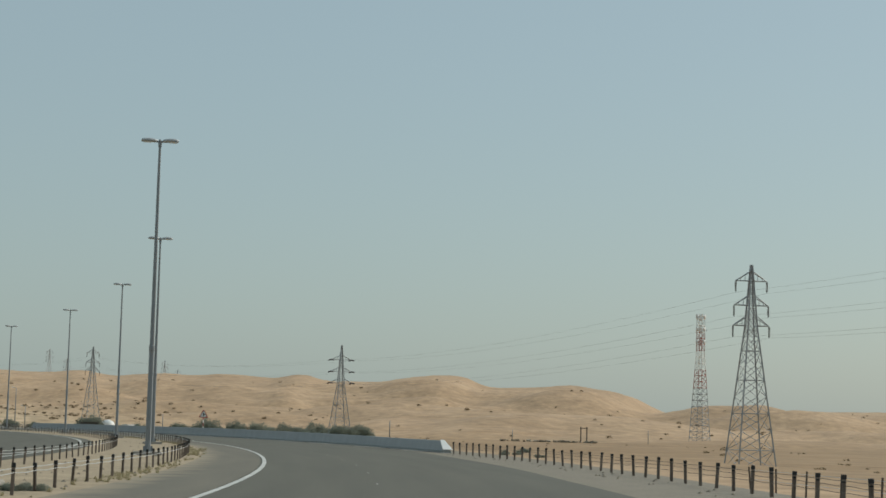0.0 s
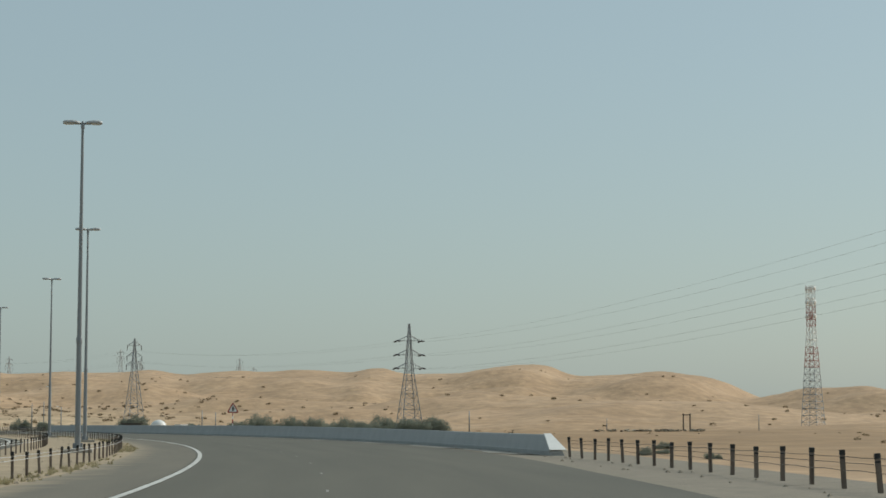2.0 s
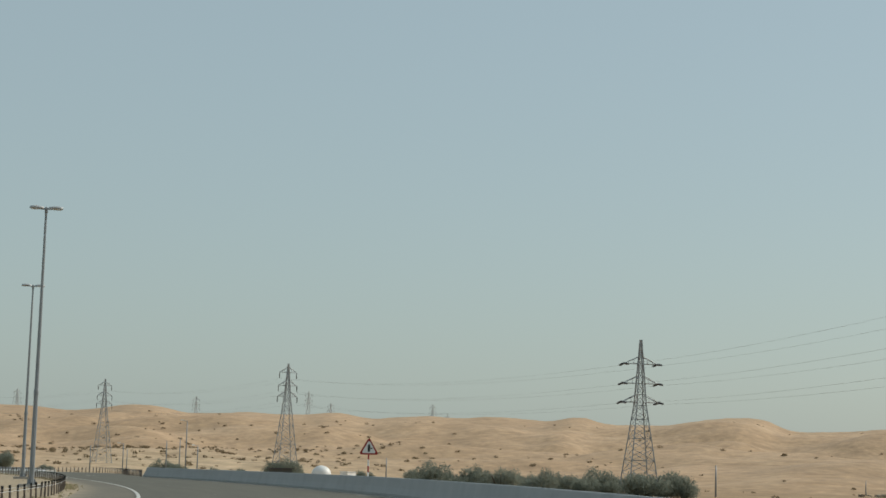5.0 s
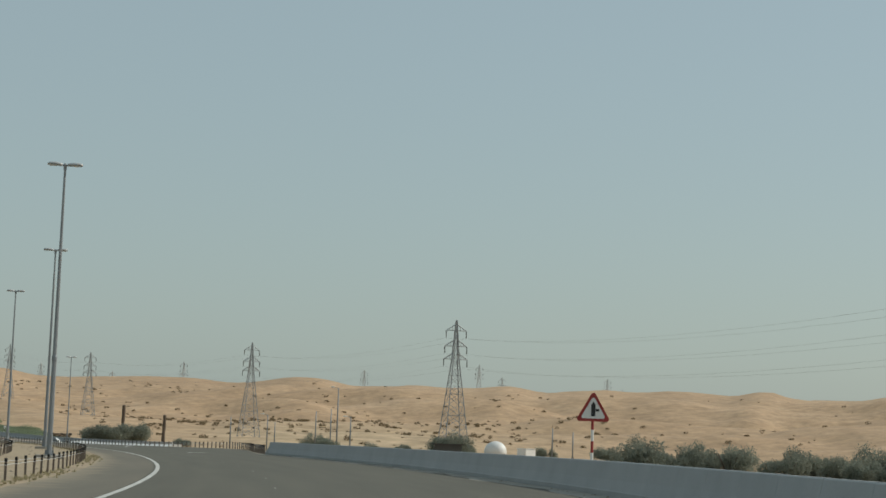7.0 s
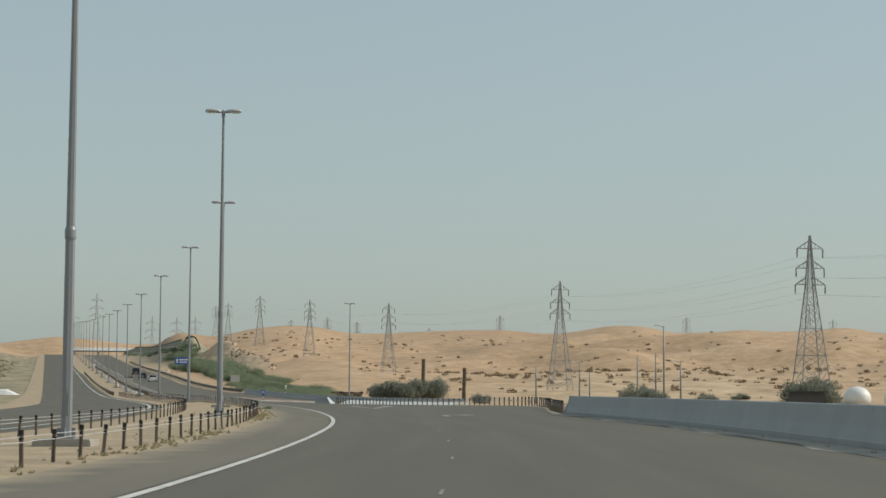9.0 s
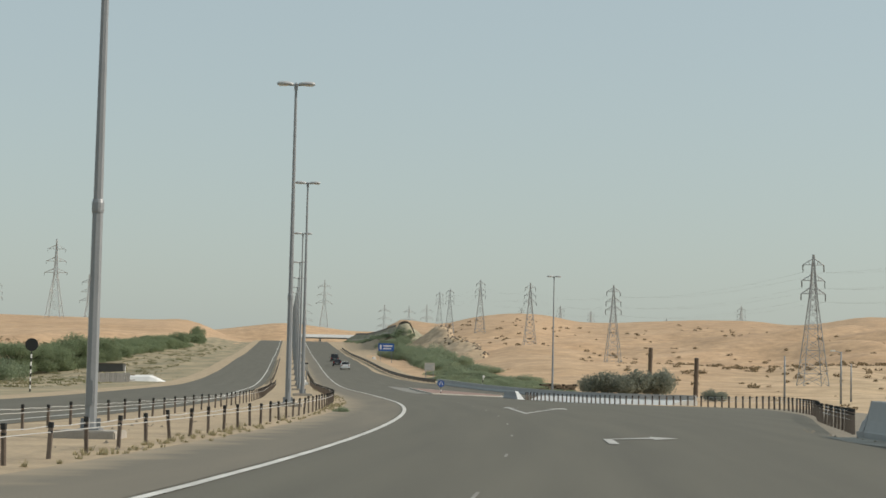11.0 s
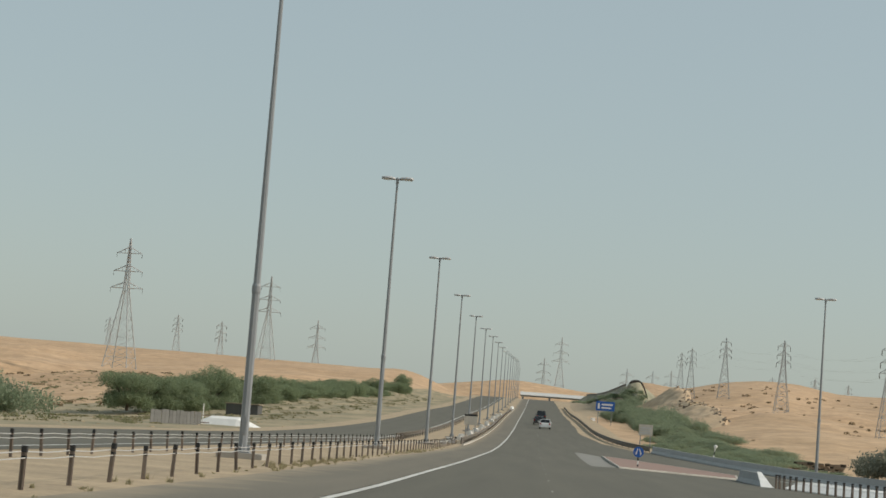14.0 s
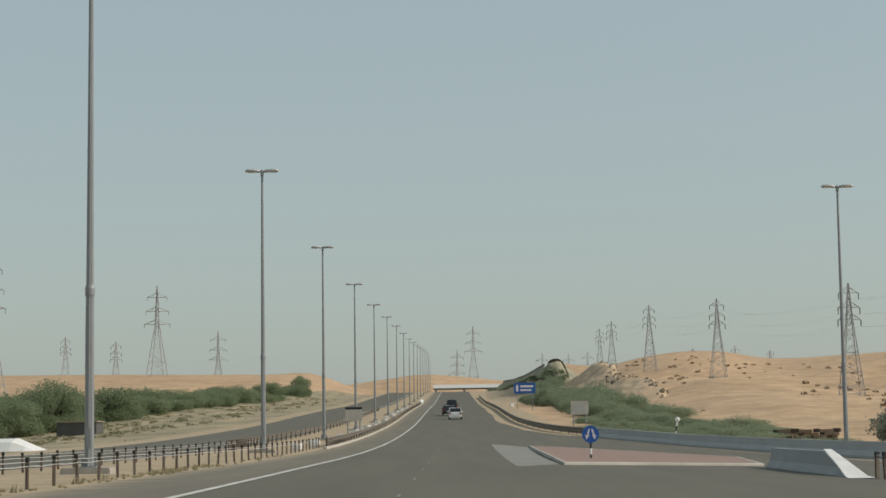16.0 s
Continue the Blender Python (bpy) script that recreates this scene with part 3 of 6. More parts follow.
# ---- pylons ----
def pylon_mesh(h, base, waist, arms, reach, insul, tense=False, brace=0.44, metal=None):
    """Steel lattice: four legs, crossed braces, three pairs of arms, an earth-wire peak."""
    bm = bmesh.new()
    zw = h * (arms[-1] - 0.02)

    def half(z):
        return (base + (waist - base) * z / zw) / 2 if z < zw else (waist * (1 - 0.85 * (z - zw) / (h - zw))) / 2
    n = 9
    levels = [zw * (1 - (1 - k / n) ** 1.25) for k in range(n + 1)]
    top = [zw + (h - zw) * k / 6 for k in range(1, 7)]
    levels += top
    w = 0.0055 * h
    corner = ((-1, -1), (1, -1), (1, 1), (-1, 1))
    for z0, z1 in zip(levels, levels[1:]):
        a, b = half(z0), half(z1)
        for k in range(4):
            (cx, cy), (dx, dy) = corner[k], corner[(k + 1) % 4]
            spar(bm, (cx * a, cy * a, z0), (cx * b, cy * b, z1), w)
            spar(bm, (cx * a, cy * a, z0), (dx * b, dy * b, z1), w * brace)
            spar(bm, (dx * a, dy * a, z0), (cx * b, cy * b, z1), w * brace)
            if z0 in levels[1:n:2] or z0 >= zw:
                spar(bm, (cx * a, cy * a, z0), (dx * a, dy * a, z0), w * brace)
    for f, r in zip(arms, reach):
        z, hw = h * f, half(h * f)
        for sx in (-1, 1):
            tip = (sx * r, 0, z + 0.0)
            for sy in (-1, 1):
                spar(bm, (sx * hw, sy * hw, z), tip, w * 0.6)
                spar(bm, (sx * hw, sy * hw, z + 0.045 * h), tip, w * 0.6)
            for u in (0.33, 0.66):
                px = sx * (hw + (r - hw) * u)
                spar(bm, (px, 0, z), (px, 0, z + 0.045 * h * (1 - u)), w * 0.45)
    return finish("tower", bm, metal or LATTICE)


def insulator_mesh(h, arms, reach, insul, tense):
    out = []
    for f, r in zip(arms, reach):
        for sx in (-1, 1):
            if tense:
                for sy in (-1, 1):
                    bm = bmesh.new()
                    tube(bm, (sx * r, sy * 0.1, h * f), (sx * r, sy * (0.2 + insul), h * f - 0.16), 0.03, n=5)
                    for k in range(5):
                        tube(bm, (sx * r, sy * (0.15 + k * insul / 5), h * f - 0.03 * k), (sx * r, sy * (0.15 + (k + 0.75) * insul / 5), h * f - 0.03 * k - 0.02), 0.13, 0.09, 6)
                    out.append(finish("insulator", bm, INSUL))
            else:
                bm = bmesh.new()
                tube(bm, (sx * r, 0, h * f), (sx * r, 0, h * f - insul), 0.03, n=5)
                for k in range(6):
                    tube(bm, (sx * r, 0, h * f - 0.1 - k * insul / 7), (sx * r, 0, h * f - 0.1 - (k + 0.6) * insul / 7), 0.12, 0.07, 6)
                out.append(finish("insulator", bm, INSUL))
    return out


def pylon_kind(h, base, waist, arms, reach, insul, tense=False, brace=0.44, metal=None):
    return pylon_mesh(h, base, waist, arms, reach, insul, tense, brace, metal), insulator_mesh(h, arms, reach, insul, tense), (h, arms, reach, insul, tense)


def pylon(kind, x, y, yaw, z=None, scale=1.0, label="grey steel lattice pylon with three pairs of arms", group="power pylons"):
    tower, ins, _ = kind
    root = thing("pylon", pose(x, y, (gz(x, y) if z is None else z) - 0.2, 0, 0, yaw) @ Matrix.Scale(scale, 4), label, "pylon", group)
    part("tower", tower, LATTICE, root)
    for i in ins:
        part("insulator", i, INSUL, root, "dark insulator string")
    return root


ARMS, REACH = (0.92, 0.80, 0.70), (1.55, 1.7, 1.8)
HANG = pylon_kind(19.0, 3.7, 0.95, ARMS, REACH, 1.1)
TENSE = pylon_kind(16.8, 3.5, 1.05, (0.845, 0.72, 0.60), (1.9, 2.0, 2.1), 1.3, True)
# galvanised steel with distance haze painted in as a lighter base colour
HAZED = material("hazed_galvanised_lattice", (0.403, 0.410, 0.410), 0.55, 0.1, dark=(0.46, 0.47, 0.47), scale=0.5, fine=8.0, bump=0.0)
BIG = pylon_kind(42.0, 8.4, 1.6, (0.885, 0.745, 0.615), (4.3, 4.9, 5.5), 1.6, brace=0.3, metal=HAZED)
FAR = pylon_kind(18.6, 3.7, 0.95, ARMS, REACH, 1.1, brace=0.35, metal=HAZED)
LINE = [("h", 10.4, -261.0, -1.2), ("t", 55.4, -103.8, -0.4), ("h", 60.2, 25.9, 0.6), ("h", 54.5, 136.0, 1.6), ("h", 42.4, 286.0, 4.5), ("h", 31.5, 406.5, 11.0), ("h", 21.4, 522.2, 17.8), ("h", 13.2, 641.0, 20.4), ("h", 11.0, 770.0, 25.0)]


def sagging(bm, p, q, sag, r):
    n, rows = 14, []
    for k in range(n + 1):
        u = k / n
        c = p.lerp(q, u) - Vector((0, 0, 4 * sag * u * (1 - u)))
        rows.append([bm.verts.new(c + Vector((r * math.cos(a), r * math.cos(a) * 0.2, r * math.sin(a)))) for a in (0.5, 2.6, 4.7)])
    for a, b in zip(rows, rows[1:]):
        for k in range(3):
            bm.faces.new((a[k], a[(k + 1) % 3], b[(k + 1) % 3], b[k]))


def line_of(rows, kinds, wire, sag):
    placed = []
    for k, (kind, x, y, z) in enumerate(rows):
        a, b = rows[max(k - 1, 0)], rows[min(k + 1, len(rows) - 1)]
        yaw = math.degrees(math.atan2(-(b[1] - a[1]), b[2] - a[2]))
        placed.append((pylon(kinds[kind], x, y, yaw, z), kinds[kind][2]))
    for (a, sa), (b, sb) in zip(placed, placed[1:]):
        for k in range(3):
            for sx in (-1, 1):
                ends = []
                for ob, (h, arms, reach, insul, tense) in ((a, sa), (b, sb)):
                    ends.append(ob.matrix_basis @ Vector((sx * reach[k], 0, h * arms[k] - (0.15 if tense else insul))))
                bm = bmesh.new()
                sagging(bm, *ends, sag, wire)
                single("power_line", bm, WIRE, "thin sagging power line between two pylons", "power line", "power lines")


line_of([("h", -60.0, -420.0, -1.2)] + LINE, {"h": HANG, "t": TENSE}, 0.008, 1.5)
# far pylons wear the lattice colour lightened for haze
pylon(BIG, -171.0, 521.0, -6, 13.5, group="far pylons", label="tall steel lattice pylon with wide arms, paled for haze")
pylon(BIG, -174.0, 753.0, -4, 22.5, group="far pylons", label="tall steel lattice pylon with wide arms, paled for haze")


def far_pylon(kind, x, y, top, height, yaw):
    g = gz(x, y) - 1.0
    h = kind[2][0]
    k = max(top - g, height) / h
    return pylon(kind, x, y, yaw, top - h * k + 0.2, k, "distant steel lattice pylon beyond the dunes, paled for haze", "far pylons")


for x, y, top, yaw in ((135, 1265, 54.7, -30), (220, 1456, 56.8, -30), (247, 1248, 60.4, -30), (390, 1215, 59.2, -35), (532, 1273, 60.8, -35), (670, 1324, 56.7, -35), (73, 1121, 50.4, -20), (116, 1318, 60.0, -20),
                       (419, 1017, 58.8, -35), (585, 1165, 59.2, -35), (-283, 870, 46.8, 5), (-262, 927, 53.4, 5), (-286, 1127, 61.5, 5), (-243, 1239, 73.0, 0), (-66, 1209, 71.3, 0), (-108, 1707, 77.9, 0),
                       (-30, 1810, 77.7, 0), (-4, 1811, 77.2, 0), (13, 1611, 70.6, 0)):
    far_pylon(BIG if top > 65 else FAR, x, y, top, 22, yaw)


# ---- the red and white mast ----
MAST_RED = material("faded_red_paint", (0.42, 0.17, 0.14), 0.7, dark=(0.34, 0.14, 0.115), scale=1.0, fine=10.0, bump=0.0)


def mast(x, y, h):
    root = thing("lattice_mast", pose(x, y, gz(x, y) - 0.3, 0, 0, 20), "red and white lattice mast standing in the desert", "mast")
    n = 7
    for k in range(n):
        bm = bmesh.new()
        z0, z1 = h * k / n, h * (k + 1) / n
        half = lambda z: 2.5 - 1.55 * min(z / (0.7 * h), 1)
        for j in range(3):
            a, b = z0 + (z1 - z0) * j / 3, z0 + (z1 - z0) * (j + 1) / 3
            ha, hb = half(a), half(b)
            cs = ((-1, -1), (1, -1), (1, 1), (-1, 1))
            for i in range(4):
                (cx, cy), (dx, dy) = cs[i], cs[(i + 1) % 4]
                spar(bm, (cx * ha, cy * ha, a), (cx * hb, cy * hb, b), 0.14)
                spar(bm, (cx * ha, cy * ha, a), (dx * hb, dy * hb, b), 0.075)
                spar(bm, (dx * ha, dy * ha, a), (cx * hb, cy * hb, b), 0.075)
                spar(bm, (cx * ha, cy * ha, a), (dx * ha, dy * ha, a), 0.11)
        part("section", bm, (MAST_RED if k % 2 else WHITE) if k > 2 else LATTICE, root, ("red section" if k % 2 else "white section") if k > 2 else "pale grey section")
    for zz in (h - 1, h - 5, h - 9):
        for a in (30, 150, 270):
            bm = bmesh.new()
            lathe(bm, [(0.1, -0.25), (0.7, -0.2), (0.7, 0.05), (0.3, 0.2)], 10)
            part("dish", bm, WHITE, root, m=pose(0, 0, zz, 0, 0, a) @ pose(1.4, 0, 0, 0, 90, 0))
    return root


mast(275.5, 55.3, 41.2)


# ---- plants ----
def foliage(name, base, dark, tint=0.25):
    """Leaves let some light through."""
    m = material(name, base, 0.9, dark=dark, scale=0.8, fine=6.0, bump=0.0, spread=0.7, fine_mix=0.5, per_object=tint)
    n, l = m.node_tree.nodes, m.node_tree.links
    b = n["Principled BSDF"]
    b.inputs["Specular IOR Level"].default_value = 0.15
    thin, mix = n.new("ShaderNodeBsdfTranslucent"), n.new("ShaderNodeMixShader")
    mix.inputs["Fac"].default_value = 0.5
    l.new(b.inputs["Base Color"].links[0].from_socket, thin.inputs["Color"])
    l.new(b.outputs["BSDF"], mix.inputs[1]), l.new(thin.outputs["BSDF"], mix.inputs[2])
    l.new(mix.outputs["Shader"], n["Material Output"].inputs["Surface"])
    return m


LEAF = foliage("grey_green_leaves", (0.265, 0.285, 0.23), (0.185, 0.2, 0.16))
LEAF_HEDGE = foliage("hedge_leaves", (0.30, 0.355, 0.235), (0.19, 0.23, 0.15))
LEAF_TREE = foliage("ghaf_leaves", (0.27, 0.325, 0.195), (0.165, 0.205, 0.12))
LEAF_DRY = foliage("dry_scrub", (0.31, 0.28, 0.165), (0.17, 0.155, 0.085))
LEAF_OLIVE = foliage("olive_scrub", (0.27, 0.265, 0.15), (0.17, 0.17, 0.095))
LEAF_DARK = foliage("dark_scrub", (0.25, 0.19, 0.115), (0.145, 0.112, 0.068))
LEAF_WEED = foliage("yellow_green_weeds", (0.40, 0.35, 0.215), (0.26, 0.235, 0.14))
BARK = material("grey_bark", (0.16, 0.125, 0.09), 0.9, dark=(0.08, 0.065, 0.05), scale=3.0, fine=20.0, bump=0.4)


def leaf_mesh(name, mat, lumps, count, size, seed):
    """Many small leaf sprays scattered through a few overlapping lumps."""
    rng = random.Random(seed)
    verts, faces = [], []
    for _ in range(count):
        cx, cy, cz, rx, ry, rz = lumps[rng.randrange(len(lumps))]
        while True:
            v = Vector((rng.uniform(-1, 1), rng.uniform(-1, 1), rng.uniform(-1, 1)))
            if 0.35 < v.length < 1:
                break
        v *= (0.75 + 0.25 * rng.random()) * (1 + 0.18 * math.sin(v.x * 9 + seed) * math.cos(v.y * 7))
        p = Vector((cx + v.x * rx, cy + v.y * ry, max(cz + v.z * rz, 0.03)))
        a = Euler((rng.uniform(0, 6.3), rng.uniform(0, 6.3), rng.uniform(0, 6.3))).to_matrix()
        r = size * rng.uniform(0.6, 1.5)
        k = len(verts)
        for q in ((-1, 0.05, -0.1), (0.1, -0.45, 0.12), (1, 0.1, -0.05), (-0.1, 0.5, 0.12)):
            verts.append(p + a @ (Vector(q) * r))
        faces += [(k, k + 1, k + 3), (k + 1, k + 2, k + 3)]
    me = bpy.data.meshes.new(name)
    me.from_pydata([tuple(v) for v in verts], [], faces)
    me.materials.append(mat)
    return me


def lumps_of(seed, n, w, h, low=0.35):
    rng = random.Random(seed)
    out = []
    for k in range(n):
        a, r = rng.uniform(0, 6.28), w * 0.42 * math.sqrt(rng.random())
        s = rng.uniform(0.28, 0.48)
        hh = h * rng.uniform(0.55, 1.0) * (1 - 0.35 * r / (w * 0.42))
        out.append((r * math.cos(a), r * math.sin(a), hh * low + hh * 0.18, w * s * 0.62, w * s * 0.62, hh * 0.5))
    return out


def stems_mesh(seed, h, w):
    rng = random.Random(seed)
    bm = bmesh.new()
    for _ in range(7):
        a = rng.uniform(0, 6.28)
        mid = Vector((0.2 * w * math.cos(a), 0.2 * w * math.sin(a), h * 0.35))
        tube(bm, (0.05 * math.cos(a), 0.05 * math.sin(a), -0.15), mid, 0.05, 0.03, 5)
        tube(bm, mid, (0.28 * w * math.cos(a), 0.28 * w * math.sin(a), h * 0.5), 0.03, 0.012, 4)
    return finish("branch", bm, BARK)


# four unit shrubs, 4 m across and 2.6 m high, from which all are scaled
SHRUBS = [(leaf_mesh("leaves", LEAF, lumps_of(11 + k, 10, 4.0, 2.6), 9500, 0.062, 50 + k), stems_mesh(30 + k, 2.6, 4.0)) for k in range(4)]
HEDGES = [(leaf_mesh("leaves", LEAF_HEDGE, lumps_of(61 + k, 12, 4.0, 2.6), 11000, 0.055, 80 + k), SHRUBS[k][1]) for k in range(4)]
shrub_rng = random.Random(5)


def shrub(x, y, w, h, label="dense grey-green desert shrub on sand", group="shrubs", z=None, hedge=False):
    leaves, stems = (HEDGES if hedge else SHRUBS)[shrub_rng.randrange(4)]
    m = pose(x, y, (gz(x, y) if z is None else z) - 0.05, 0, 0, shrub_rng.uniform(0, 360)) @ Matrix.Diagonal((w / 4.0, w / 4.0, h / 2.6, 1))
    root = thing("shrub", m, label, "shrub", group)
    part("leaves", leaves, LEAF, root)
    part("branch", stems, BARK, root)
    return root


# shrubs about the feet of the pylons and behind the barrier
for x, y, w, h in ((58.6, 22, 5.8, 4.4), (62, 26.5, 3.2, 3.0), (51, -59, 6.5, 4.0), (55.7, -61, 5.5, 3.6), (57.2, -66, 4.5, 3.9), (53, -52, 4, 2.6), (58.4, -76, 6, 3.2), (62, -74, 4, 2.4), (56.7, -91.6, 5.5, 3.4), (53, -95, 4, 2.8),
                   (55, -106, 6.5, 3.9), (58.4, -107.5, 4.5, 3.7), (51.5, -101, 4, 2.8), (44, 36, 4.4, 3.4), (52.8, 44, 3.5, 2.0), (59.8, 105, 5, 3.6),
                   (33, 92, 3.2, 1.8), (48, 60, 2.6, 1.4), (72.3, 142.3, 3.4, 2.6), (91.6, 150.3, 3.2, 1.6),
                   (98, 84, 3.6, 3.0), (107, 76, 6.2, 3.5), (112, 73, 5.1, 3.2), (116, 72, 4.1, 3.1), (120, 70, 3.7, 4.2), (127, 66, 6.4, 3.6), (135, 62, 6.8, 2.6), (140, 58, 2.3, 3.4), (143, 57, 5.5, 2.8), (147, 55, 3.5, 3.0)):
    shrub(x, y, w * 1.1, h * (1.2 if x < 79 else 1.0))
# dry and green bushes at the foot of the median fence
shrub(-91.6, -350.8, 0.9, 0.4, "dry grey bush at the foot of the median fence", "median bushes", z=-0.02)
shrub(-6.5, -52.4, 0.62, 0.4, "small green bush at the foot of the median fence", "median bushes", z=-0.02, hedge=True)
# low bushes behind the outer fence, by the end of the barrier
for x, y, w, h in ((-36.4, -282.6, 1.7, 0.8), (-37.2, -283.6, 1.8, 0.7), (-38.0, -285.0, 1.4, 0.6), (-38.5, -286.6, 1.2, 0.5), (-28.3, -277.1, 1.5, 1.2), (-15.6, -261.4, 2.0, 1.2), (-31.2, -285.6, 1.2, 0.9), (-40.6, -293.4, 1.1, 0.35), (-25.0, -274.0, 1.6, 0.8)):
    shrub(x, y, w * 0.6, h * 0.5, "low grey-brown bush on the sand behind the outer fence", "fence bushes")
# the large one beside the junction
for x, y, w, h in ((27.5, 128, 10.5, 6.0), (31, 130, 7, 5.4), (24.0, 126, 7, 5.0)):
    shrub(x, y, w, h, "large rounded grey-green bush beside the junction", "junction bushes", z=-0.4)
# a hedge on the bank beyond the exit
hedge_rng = random.Random(21)
for k in range(46):
    s = 170 + k * 5.7
    d = float(np.interp(s, [128, 170, 230, 300, 430], [42, 36, 32, 30.5, 29])) + hedge_rng.uniform(-2, 6.0)
    p = at(s, d)
    shrub(p.x, p.y, hedge_rng.uniform(6, 9.5), hedge_rng.uniform(0.8, 1.25) * float(np.interp(s, [180, 220, 250, 275, 287, 320, 430], [1.4, 1.8, 2.2, 2.7, 3.8, 4.9, 5.0])), "dense green roadside bush on the sandy bank", "hedge bushes", hedge=True, z=max(gz(p.x, p.y), p.z - 0.4))

# low bushes between the hedge and the barrier of the exit
for k in range(28):
    s = 142 + k * 3.3
    p = at(s, hedge_rng.uniform(25.0, 33.0) + max(0.0, (170 - s) * 0.25))
    shrub(p.x, p.y, hedge_rng.uniform(3.2, 5.6), hedge_rng.uniform(0.9, 1.6), "low green bush on the sand behind the concrete barrier", "hedge bushes", hedge=True, z=max(gz(p.x, p.y), p.z - 0.4))


def tree_set(seed):
    rng = random.Random(seed)
    bm = bmesh.new()
    tops = []
    tube(bm, (0, 0, -0.2), (0.1, 0.05, 1.3), 0.2, 0.15, 7)
    for k in range(6):
        a = k * 1.05 + rng.uniform(-0.3, 0.3)
        elbow = Vector((0.9 * math.cos(a), 0.9 * math.sin(a), 2.4 + rng.uniform(-0.3, 0.4)))
        tip = Vector((2.1 * math.cos(a), 2.1 * math.sin(a), 3.6 + rng.uniform(-0.5, 0.9)))
        tube(bm, (0.1, 0.05, 1.2), elbow, 0.11, 0.07, 6)
        tube(bm, elbow, tip, 0.07, 0.03, 5)
        tops.append(tip)
    lumps = [(t.x, t.y, t.z, 1.5, 1.5, 1.4) for t in tops] + [(0.2, 0.1, 4.5, 1.8, 1.8, 1.3), (0, 0, 3.0, 2.3, 2.3, 1.8)]
    for k in range(9):
        a, r = 0.7 * k + rng.uniform(-0.2, 0.2), rng.uniform(1.4, 2.5)
        lumps.append((r * math.cos(a), r * math.sin(a), rng.uniform(0.7, 2.0), 1.35, 1.35, rng.uniform(1.0, 1.5)))
    return finish("trunk", bm, BARK), leaf_mesh("crown", LEAF_TREE, lumps, 21000, 0.092, seed + 7)


TREES = [tree_set(k) for k in (3, 8, 14)]
tree_rng = random.Random(9)


def tree(x, y, w, h, label="dense dark green desert tree in a roadside row", z=None):
    trunk, crown = TREES[tree_rng.randrange(3)]
    m = pose(x, y, (gz(x, y) if z is None else z), 0, 0, tree_rng.uniform(0, 360)) @ Matrix.Diagonal((w / 6.6, w / 6.6, h / 5.8, 1))
    root = thing("tree", m, label, "tree", "left row of trees")
    part("trunk", trunk, BARK, root)
    part("crown", crown, LEAF_TREE, root)
    return root


for k in range(34):
    s = 221 + k * 7.1
    d = float(np.interp(s, [196, 240, 330, 460], [-56, -47, -42, -38])) + tree_rng.uniform(-3, 3)
    p = at(s, d)
    tree(p.x, p.y, tree_rng.uniform(7.5, 11.5), tree_rng.uniform(0.72, 1.15) * float(np.interp(s, [212, 250, 268, 330, 460], [7.4, 7.2, 5.6, 5.4, 6.0])), z=p.z - 1.2)
for s, d, w, h in ((452, -36, 8, 6.0), (470, -36, 7, 5.0), (500, -34, 9, 5.0), (520, -33, 6, 7.5)):
    p = at(s, d)
    tree(p.x, p.y, w, h, z=p.z - 0.2)
for s, d, w, h in ((112, -38, 9, 5.2), (107, -41, 7, 4.2), (64, -44, 7, 4.0), (60, -48, 6, 3.4), (70, -50, 6, 3.0)):
    p = at(s, d)
    shrub(p.x, p.y, w, h, "broad dark green bush beyond the opposite carriageway", "bushes", hedge=True)


# ---- scrub scattered over the sand ----
def tuft_field(name, mat, count, seed, region, size, leaves, label, high=0.85, fine=1.0):
    rng = random.Random(seed)
    verts, faces, n = [], [], 0
    while n < count:
        x, y, dens = region(rng)
        if rng.random() > dens:
            continue
        n += 1
        g, w = gz(x, y), size * rng.uniform(0.5, 1.6)
        for _ in range(leaves):
            a, r = rng.uniform(0, 6.28), w * 0.8 * math.sqrt(rng.random())
            p = Vector((x + r * math.cos(a) * 1.2, y + r * math.sin(a), g + w * high * rng.random() * math.sqrt(max(0.05, 1 - (r / w) ** 2))))
            t = Euler((rng.uniform(0, 6.3), rng.uniform(0, 6.3), rng.uniform(0, 6.3))).to_matrix()
            k, q = len(verts), w * rng.uniform(0.22, 0.42) * fine
            for c in ((-1, -0.4, 0), (1, -0.3, 0), (0.1, 0.8, 0.1)):
                verts.append(p + t @ (Vector(c) * q))
            faces.append((k, k + 1, k + 2))
    me = bpy.data.meshes.new(name)
    me.from_pydata([tuple(v) for v in verts], [], faces)
    me.materials.append(mat)
    return tagged(new(name, me), label, "scrub", kind="stuff")


def desert_right(rng):
    """Thick on the belt at the dunes' foot, thin upslope."""
    r = rng.gauss(545, 75) if rng.random() < 0.68 else math.sqrt(rng.uniform(480**2, 930**2))
    az = radians(rng.uniform(-53, -1) if rng.random() < 0.6 else rng.uniform(-24, -2))
    x, y = -40 - r * math.sin(az), -200 + r * math.cos(az)
    s, d = inverse(np.array([x]), np.array([y]))
    patch = 0.5 + 0.5 * math.sin(x / 61.0 + 1.3 * math.sin(y / 83.0))
    return x, y, (0.0 if d[0] < 62 or r < 400 else (0.4 + 0.6 * patch) * (0.45 if az < radians(-31) else 1.0))


def desert_left(rng):
    s, d = rng.uniform(-40, 520), -rng.uniform(23, 130)
    p = at(s, d)
    return p.x, p.y, 1.0 if d > -55 else 0.5


def plain_right(rng):
    s, d = rng.uniform(-420, 260), rng.uniform(36, 190)
    p = at(s, d)
    return p.x, p.y, 0.7


